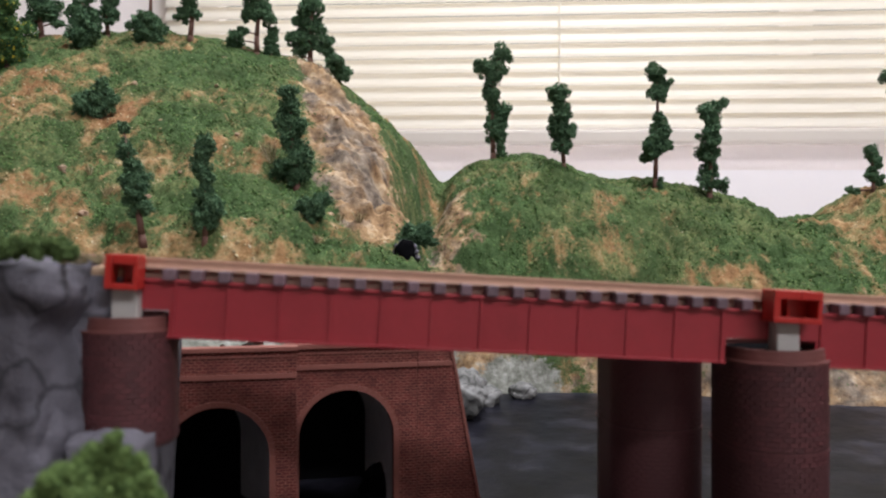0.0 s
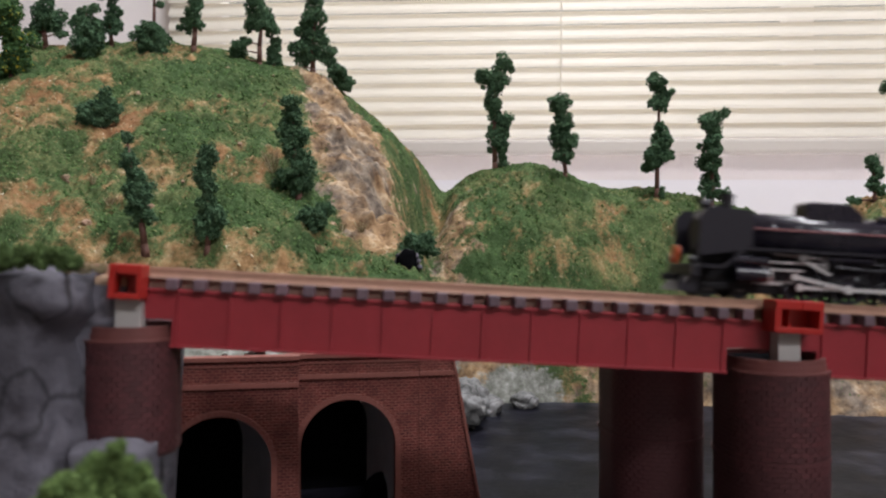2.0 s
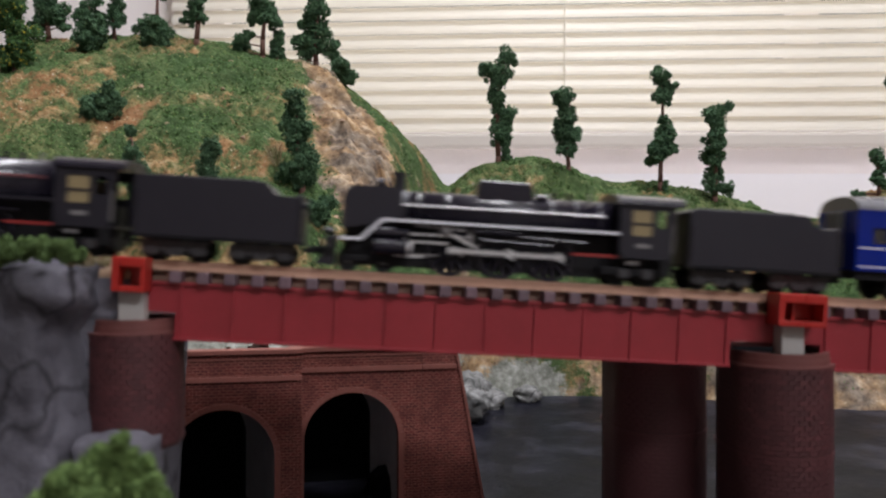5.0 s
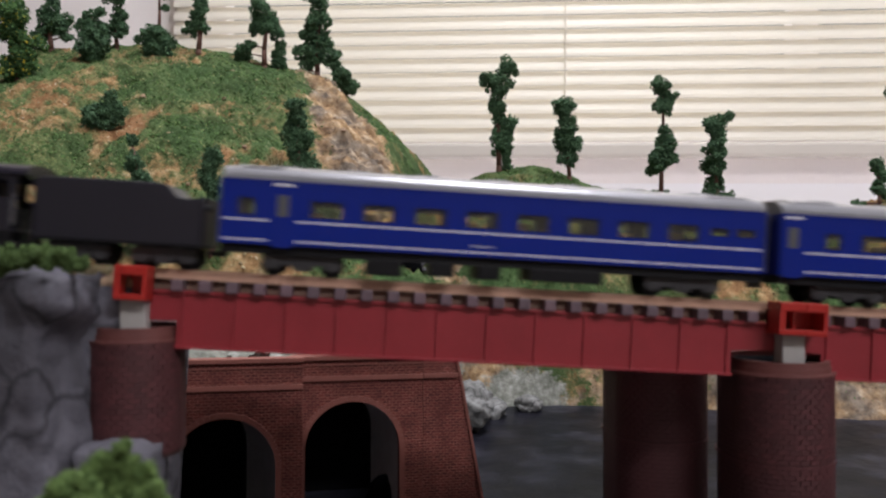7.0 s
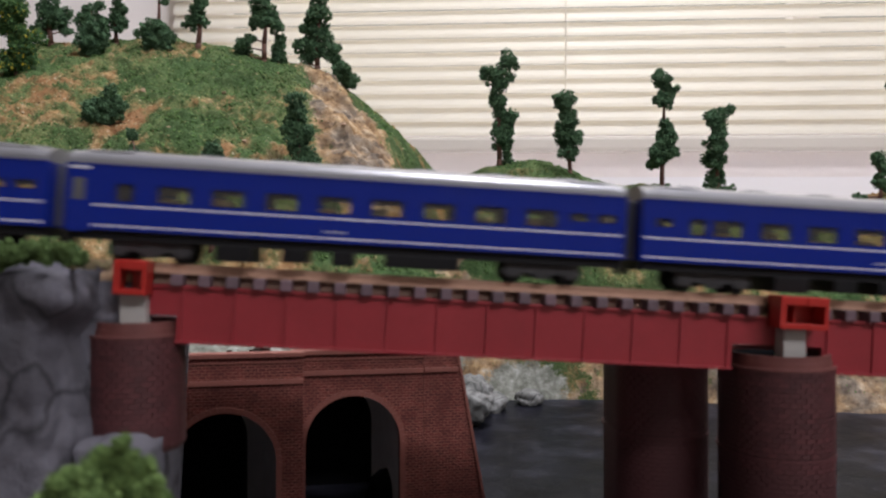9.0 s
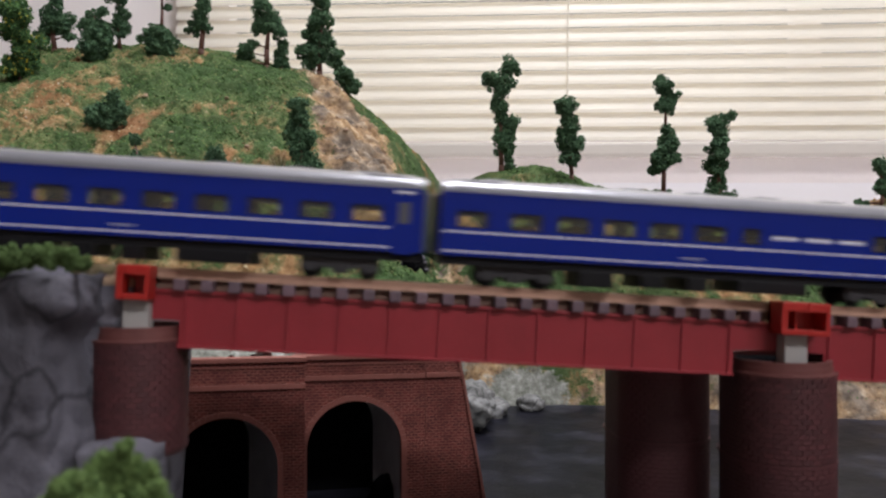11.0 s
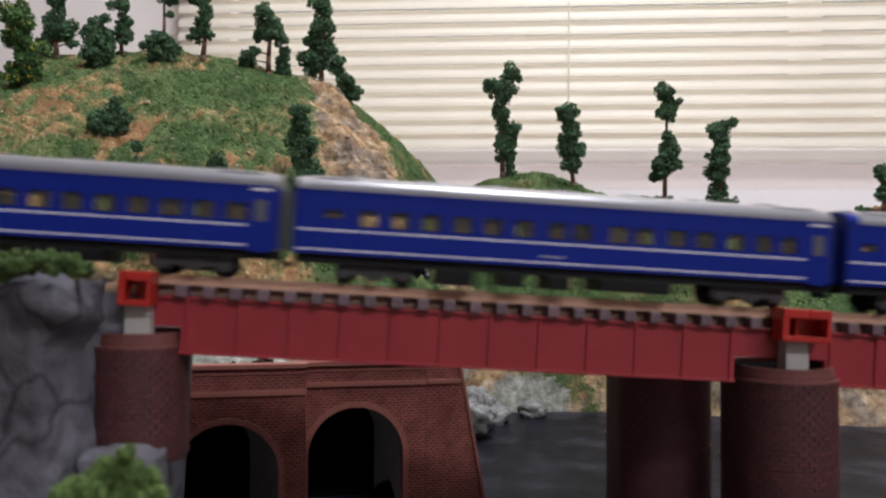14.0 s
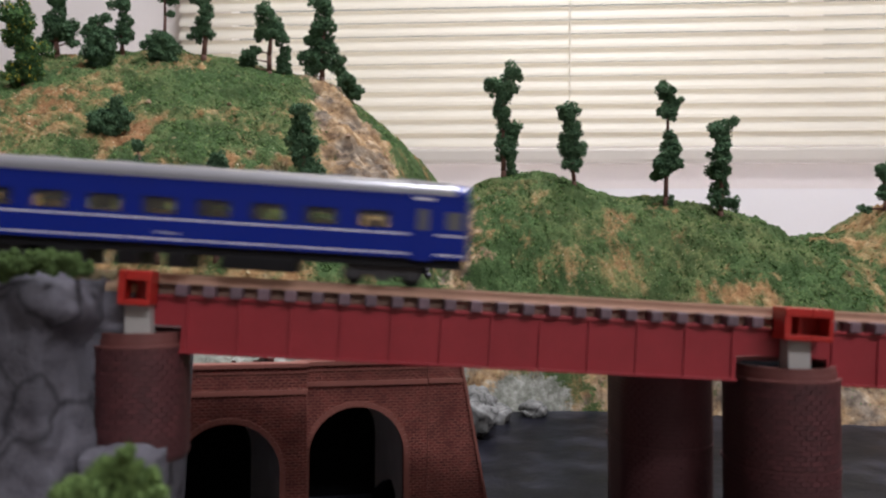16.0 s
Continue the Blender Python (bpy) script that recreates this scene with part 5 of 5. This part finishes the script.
        part("air_tank", C((38 * MM, y * 7.4 * MM, 11.4 * MM), (50 * MM, y * 7.4 * MM, 11.4 * MM), 1.0 * MM, n=14), M_BLACK, g)
        ya, yb = sorted((y * 5.6 * MM, y * 9.0 * MM))
        part("cylinder", C((14.5 * MM, y * 7.0 * MM, 6.4 * MM), (22.6 * MM, y * 7.0 * MM, 6.4 * MM), 2.1 * MM, n=20), M_BLACK, g, "black cylinder")
        part("valve_chest", C((14.2 * MM, y * 7.0 * MM, 9.8 * MM), (23.0 * MM, y * 7.0 * MM, 9.8 * MM), 1.3 * MM, n=16), M_BLACK, g)
        part("cylinder_cover", C((22.5 * MM, y * 7.0 * MM, 6.4 * MM), (23.5 * MM, y * 7.0 * MM, 6.4 * MM), 1.5 * MM, n=16), M_STEEL, g, "bright steel cylinder cover")
        ya, yb = sorted((y * 7.0 * MM, y * 7.6 * MM))
        part("slide_bar", B(23.4 * MM, 32 * MM, ya, yb, 7.7 * MM, 8.2 * MM), M_STEEL, g, "bright steel slide bar")
        part("lower_slide_bar", B(23.4 * MM, 30 * MM, ya, yb, 4.7 * MM, 5.1 * MM), M_CYL, g)
        part("combination_lever", B(21.6 * MM, 22.4 * MM, ya, yb, 4.2 * MM, 10.6 * MM, bevel=0.00015), M_STEEL, g)
        part("union_link", B(19.6 * MM, 26.4 * MM, ya, yb, 4.2 * MM, 4.8 * MM), M_STEEL, g)
        part("expansion_link", B(37.2 * MM, 38.2 * MM, ya, yb, 7.6 * MM, 11.8 * MM, bevel=0.0002), M_CYL, g)
        part("lubricator", B(30.6 * MM, 32.8 * MM, ya + y * 0.8 * MM, yb + y * 0.8 * MM, 10.2 * MM, 12.2 * MM, bevel=0.0003), M_CYL, g)
        part("link_bracket", B(35.4 * MM, 36.6 * MM, ya, yb, 9.2 * MM, 12.6 * MM), M_BLACK, g)
        for q, (xa, xb, za) in enumerate(((24, 36, 11.9), (50, 66, 10.6), (40, 58, 9.4))):
            part("pipe", C((xa * MM, y * 7.9 * MM, za * MM), (xb * MM, y * 7.9 * MM, (za - 0.6) * MM), 0.28 * MM, n=8), M_CYL if q == 0 else M_BLACK, g)
        for xb in (76, 82):
            part("truck_box", B((xb - 1.4) * MM, (xb + 1.4) * MM, min(y * 6.8, y * 7.3) * MM, max(y * 6.8, y * 7.3) * MM, 2.0 * MM, 4.2 * MM, bevel=0.0003), M_BOGIE, g)
        part("injector", B(76 * MM, 79.5 * MM, min(y * 7.2, y * 8.2) * MM, max(y * 7.2, y * 8.2) * MM, 5.4 * MM, 6.4 * MM, bevel=0.0002), M_CYL, g)
        part("valve_rod", B(22 * MM, 37.4 * MM, ya, yb, 9.6 * MM, 10.0 * MM), M_STEEL, g, "bright steel valve rod")
        bm = bmesh.new()
        prism(bm, [(33 * MM, 9.8 * MM), (39 * MM, 7.0 * MM), (39.4 * MM, 7.6 * MM), (33.4 * MM, 10.4 * MM)], "y", y * 7.6 * MM, y * 7.2 * MM)
        part("radius_rod", bm, M_STEEL, g)
        ya, yb = sorted((y * 7.6 * MM, y * 7.8 * MM))
        part("red_frame_line", B(62.6 * MM, 74.3 * MM, ya, yb, 6.9 * MM, 7.5 * MM), M_REDLINE, g, "red painted frame line")
    part("frame", B(7 * MM, 87 * MM, -3.9 * MM, 3.9 * MM, 1.6 * MM, 12.4 * MM), M_UNDER, g)
    pilot = part("buffer_beam", B(3.0 * MM, 5.0 * MM, -8.6 * MM, 8.6 * MM, 5.2 * MM, 8.2 * MM, bevel=0.0002), M_TENDER, g)
    bm = bmesh.new()
    prism(bm, [(0.5 * MM, 1.4 * MM), (5 * MM, 1.2 * MM), (5 * MM, 5.2 * MM), (3 * MM, 5.2 * MM)], "y", -6.5 * MM, 6.5 * MM)
    part("pilot_plate", bm, M_TENDER, pilot)
    part("front_deck", B(5 * MM, 10 * MM, -8.6 * MM, 8.6 * MM, 7.6 * MM, 8.4 * MM), M_TENDER, g)
    part("coupler", B(-1.5 * MM, 3.2 * MM, -0.9 * MM, 0.9 * MM, 4.0 * MM, 5.6 * MM, bevel=0.0002), M_UNDER, g)
    for y in (-6.8, 6.8):
        part("marker_lamp", C((2.6 * MM, y * MM, 9.4 * MM), (4.4 * MM, y * MM, 9.4 * MM), 0.9 * MM, n=12), M_TENDER, g)
    if not white:
        part("head_sign", C((1.6 * MM, 0, 10.6 * MM), (2.0 * MM, 0, 10.6 * MM), 2.4 * MM, n=28), M_ORANGE, g, "round orange head sign")
        part("sign_back", C((2.05 * MM, 0, 10.6 * MM), (3.4 * MM, 0, 10.6 * MM), 2.5 * MM, 1.6 * MM, n=28), M_TENDER, g)
    # cab
    eave = 20.2 if white else 20.8
    cab = part("cab", B(74.6 * MM, 87.4 * MM, -8.6 * MM, 8.6 * MM, 6.8 * MM, 7.6 * MM), M_TENDER, g, "matt black cab")
    part("cab_front", B(74 * MM, 74.6 * MM, -8.6 * MM, 8.6 * MM, 6.8 * MM, eave * MM), M_TENDER, cab)
    for y0, y1 in ((-9.2, -8.6), (8.6, 9.2)):
        bm = bmesh.new()
        prism(bm, [(74 * MM, 8.6 * MM), (75.6 * MM, 7.0 * MM), (86.6 * MM, 7.0 * MM), (87.8 * MM, 12.4 * MM), (74 * MM, 12.4 * MM)], "y", y0 * MM, y1 * MM)
        part("cab_side", bm, M_TENDER, cab)
        for a, b, z0, z1 in ((74, 77, 12.4, eave), (81.9, 83.2, 12.4, 18.8), (85.8, 87.6, 12.4, eave), (77, 85.8, 18.8, eave), (83.2, 85.8, 12.4, 14.6)):
            part("cab_panel", B(a * MM, b * MM, y0 * MM, y1 * MM, z0 * MM, z1 * MM), M_TENDER, cab)
        for z0, z1 in ((12.5, 15.1), (15.7, 18.7)):
            part("cab_window", B(77 * MM, 81.9 * MM, (y0 + 0.2) * MM, (y1 - 0.2) * MM, z0 * MM, z1 * MM), M_CABWIN, cab, "pale yellowish cab window")
        part("window_bar", B(77 * MM, 81.9 * MM, y0 * MM, y1 * MM, 15.1 * MM, 15.7 * MM), M_TENDER, cab)
        part("cab_plate", B(78 * MM, 81.6 * MM, min(y0, y1) * MM - 0.1 * MM, max(y0, y1) * MM + 0.1 * MM, 9.6 * MM, 10.6 * MM), M_CYL, cab)
        part("hand_grip", C((87.2 * MM, y0 * 1.02 * MM, 8.4 * MM), (87.2 * MM, y0 * 1.02 * MM, 15.6 * MM), 0.2 * MM, n=8), M_CYL, cab)
        part("cab_step", B(84.4 * MM, 87 * MM, y0 * MM, y1 * MM, 3.0 * MM, 7.0 * MM), M_UNDER, cab)
    roof = [(10.0 * math.sin(a), eave - 0.2 + 2.9 * max(0, math.cos(a)) ** 0.8) for a in np.linspace(-math.pi / 2, math.pi / 2, 19)]
    bm = bmesh.new()
    prism(bm, [(y * MM, z * MM) for y, z in roof], "x", 73.2 * MM, 90.0 * MM)
    part("cab_roof", bm, M_BLACK, cab)
    # wheels
    for x in (8.5, 17.0):
        bm = bmesh.new()
        for y in (-4.9, 4.1):
            cyl(bm, (x * MM, y * MM, 2.9 * MM), (x * MM, (y + 0.8) * MM, 2.9 * MM), 2.9 * MM, n=20)
        wheel = part("leading_wheel", bm, M_UNDER, g)
        part("axle_cap", C((x * MM, -5.3 * MM, 2.9 * MM), (x * MM, -4.8 * MM, 2.9 * MM), 1.0 * MM, n=12), M_CYL, wheel)
    part("leading_truck", B(7 * MM, 19.5 * MM, -5.8 * MM, 5.8 * MM, 2.4 * MM, 4.0 * MM, bevel=0.0003), M_UNDER, g)
    for x in (75, 83):
        bm = bmesh.new()
        for y in (-4.9, 4.1):
            cyl(bm, (x * MM, y * MM, 3.0 * MM), (x * MM, (y + 0.8) * MM, 3.0 * MM), 3.0 * MM, n=20)
        part("trailing_wheel", bm, M_UNDER, g)
    part("trailing_truck", B(70 * MM, 87 * MM, -6.8 * MM, 6.8 * MM, 2.6 * MM, 4.6 * MM, bevel=0.0003), M_UNDER, g)
    drivers, spoke = [], None
    for x in (33.0, 45.5, 58.0):
        bm = bmesh.new()
        for y in (-1, 1):
            ya, yb = y * 4.1 * MM, y * 5.0 * MM
            n = 32
            for r0, r1 in ((5.0 * MM, 5.85 * MM),):
                rings = []
                for r, yy in ((r0, ya), (r1, ya), (r1, yb), (r0, yb)):
                    rings.append([bm.verts.new((r * math.cos(2 * math.pi * i / n), yy, r * math.sin(2 * math.pi * i / n))) for i in range(n)])
                for q in range(4):
                    for i in range(n):
                        bm.faces.new((rings[q][i], rings[q][(i + 1) % n], rings[(q + 1) % 4][(i + 1) % n], rings[(q + 1) % 4][i]))
            cyl(bm, (0, ya, 0), (0, yb + y * 0.3 * MM, 0), 1.4 * MM, n=16)
            cyl(bm, (2.2 * MM, ya, 0), (2.2 * MM, y * 6.0 * MM, 0), 0.9 * MM, n=12)
        cyl(bm, (0, -4.2 * MM, 0), (0, 4.2 * MM, 0), 0.9 * MM, n=10)
        bmesh.ops.recalc_face_normals(bm, faces=bm.faces[:])
        d = part("driving_wheel", bm, M_BLACK, g, "black spoked driving wheel")
        d.matrix_basis = pose(x * MM, 0, 5.85 * MM)
        for y in (-1, 1):
            for i in range(12):
                if spoke is None:
                    ob = part("spoke", C((0, 0, 0.8 * MM), (0, 0, 5.2 * MM), 0.42 * MM, n=6), M_BLACK, d)
                    ob.matrix_basis, spoke = pose(0, y * 4.55 * MM, 0, 0, 30 * i, 0), ob.data
                else:
                    shared("spoke", spoke, pose(0, y * 4.55 * MM, 0, 0, 30 * i, 0), d)
        drivers.append((d, x))
    rods = []
    for y in (-1, 1):
        bm = bmesh.new()
        ya, yb = sorted((y * 5.7 * MM, y * 6.2 * MM))
        box(bm, -12.5 * MM, 12.5 * MM, ya, yb, -0.5 * MM, 0.5 * MM)
        for dx in (-12.5, 0, 12.5):
            cyl(bm, (dx * MM, ya - 0.1 * MM, 0), (dx * MM, yb + 0.1 * MM, 0), 1.0 * MM, n=14)
        rods.append(part("side_rod", bm, M_STEEL, g, "bright steel coupling rod"))
        bm = bmesh.new()
        ya, yb = sorted((y * 6.4 * MM, y * 6.9 * MM))
        box(bm, -14.5 * MM, 0, ya, yb, -0.5 * MM, 0.5 * MM)
        for dx, r in ((0, 1.15), (-14.5, 0.9)):
            cyl(bm, (dx * MM, ya - 0.1 * MM, 0), (dx * MM, yb + 0.1 * MM, 0), r * MM, n=14)
        rods.append(part("main_rod", bm, M_STEEL, g, "bright steel connecting rod"))
    return g, drivers, rods


def tender(label):
    g = empty("tender", pose(0, 0, 0), label, "tender", "tenders")
    bm = bmesh.new()
    prism(bm, [(0, 6.0 * MM), (39.0 * MM, 6.0 * MM), (39.0 * MM, 17.4 * MM), (37.6 * MM, 17.4 * MM), (37.4 * MM, 16.9 * MM), (33.4 * MM, 16.9 * MM), (32.2 * MM, 17.6 * MM), (30.6 * MM, 19.6 * MM), (29.6 * MM, 20.0 * MM), (0.9 * MM, 20.0 * MM), (0, 19.2 * MM)], "y", -9.0 * MM, 9.0 * MM)
    bmesh.ops.bevel(bm, geom=bm.edges[:], offset=0.0002, segments=2, affect="EDGES", profile=0.5)
    body = part("tank_body", bm, M_TENDER, g, "matt black tender body")
    part("coal_load", B(3 * MM, 28 * MM, -7 * MM, 7 * MM, 19.0 * MM, 20.5 * MM, bevel=0.0006), M_UNDER, body)
    part("foot_board", B(-0.3 * MM, 39.3 * MM, -9.3 * MM, 9.3 * MM, 5.4 * MM, 6.0 * MM), M_UNDER, g)
    for x in (9.4, 29.6):
        bogie(x * MM, 2.85 * MM, 10.5 * MM, g)
    for y in (-9.1, 9.1):
        for q in (0.5, 38.4):
            part("corner_rail", C((q * MM, y * MM, 7 * MM), (q * MM, y * MM, 16 * MM), 0.18 * MM, n=8), M_BLACK, body)
    part("coupler", B(39.0 * MM, 43.6 * MM, -0.8 * MM, 0.8 * MM, 3.8 * MM, 5.0 * MM), M_UNDER, g)
    part("drawbar", B(-4 * MM, 0, -0.8 * MM, 0.8 * MM, 4.2 * MM, 5.0 * MM), M_UNDER, g)
    part("rear_lamp", C((38.9 * MM, -5.5 * MM, 15 * MM), (40.0 * MM, -5.5 * MM, 15 * MM), 0.8 * MM, n=12), M_UNDER, body)
    return g


LOCO1 = loco("black steam locomotive with a red running-board line", M_REDLINE, "thin red line", False)
LOCO2 = loco("black steam locomotive with white-edged running boards", M_WHITE, "white painted edge", True)
TENDER1 = tender("matt black coal tender behind the leading engine")
TENDER2 = tender("matt black coal tender behind the second engine")

pier(0.0850, 0.0, back=8, block=-0.7, bricks=(20, 6), label="dark red-brown brick pier under a bridge joint")
pier(-0.0758, 0.060, r=10.8, back=4, block=1.4, bricks=(17, 6), label="brick pier at the bridge end, standing on the rock")
pier(0.241, 0.0, label="dark red-brown brick pier under a bridge joint")
pier(0.3985, 0.0, label="dark red-brown brick pier at the far bridge end")
pier(0, 0.0, r=13.2, back=12, m=pose(0.0612, 0.247, 0.080, 0, 0, TURN), label="shaded brick pier standing behind the bridge")

# unseen girder added behind the span to shade pier, water and portals
rear = empty("rear_girder", track(-0.060) @ pose(0, 0.040, 0), "unseen dark red girder added to shade the pier, water and portals", "bridge")
for y in (-6, 6):
    part("girder_web", B(0, 0.46, (y - 0.5) * MM, (y + 0.5) * MM, -18 * MM, -12 * MM), M_GIRDER, rear)
part("deck", B(0, 0.46, -9 * MM, 9 * MM, -12 * MM, -10.5 * MM), M_DECK, rear)

# ---------------------------------------------------------------- movement
FRONT_T = [0.0, 0.75, 1.5, 2.0, 2.5, 3.0, 3.5, 5.0, 6.0, 7.0, 8.0, 9.0, 10.2, 11.3, 12.5, 13.5, 14.5, 15.3, 16.0]
FRONT_S = [0.2010, 0.1475, 0.0931, 0.0570, 0.0195, -0.0185, -0.0545, -0.1670, -0.2440, -0.3233, -0.4088, -0.4948, -0.6030, -0.7106, -0.8310, -0.9355, -1.0426, -1.1354, -1.2162]


def front(t):
    """Where the train's front is along the track, by a smooth curve through the timetable."""
    k = max(0, min(len(FRONT_T) - 2, int(np.searchsorted(FRONT_T, t, side="right")) - 1))

    def slope(i):
        a, b = max(i - 1, 0), min(i + 1, len(FRONT_T) - 1)
        return (FRONT_S[b] - FRONT_S[a]) / (FRONT_T[b] - FRONT_T[a])
    h = FRONT_T[k + 1] - FRONT_T[k]
    u = (t - FRONT_T[k]) / h
    return ((2 * u ** 3 - 3 * u ** 2 + 1) * FRONT_S[k] + (u ** 3 - 2 * u ** 2 + u) * h * slope(k) + (3 * u ** 2 - 2 * u ** 3) * FRONT_S[k + 1] + (u ** 3 - u ** 2) * h * slope(k + 1))


def motions():
    times = [0.25 * i for i in range(65)]
    train = [(LOCO1[0], 0.0), (TENDER1, 0.0919), (LOCO2[0], 0.1336), (TENDER2, 0.2250)]
    train += [(c, 0.2676 + 0.1363 * i) for i, c in enumerate((A, A2, A3, D, N1, N2, TAIL))]
    for thing, lag in train:
        walk(thing, [(t, track(front(t) + lag)) for t in times])
    ticks = [0.1 * i for i in range(161)]
    for (_, drivers, rods), lag in ((LOCO1, 4.81), (LOCO2, 3.24)):
        turns = [front(t) / 0.00585 + lag for t in ticks]
        for d, x in drivers:
            walk(d, [(t, pose(x * MM, 0, 5.85 * MM, 0, math.degrees(a), 0)) for t, a in zip(ticks, turns)])
        for i, r in enumerate(rods):
            rows = []
            for t, a in zip(ticks, turns):
                cx, cz = 2.2 * MM * math.cos(a), -2.2 * MM * math.sin(a)
                if i % 2 == 0:
                    rows.append((t, pose(45.5 * MM + cx, 0, 5.85 * MM + cz)))
                else:
                    rows.append((t, pose(45.5 * MM + cx, 0, 5.85 * MM + cz, 0, -math.degrees(math.asin((5.85 * MM + cz - 6.4 * MM) / (14.5 * MM))), 0)))
            walk(r, rows)


motions()
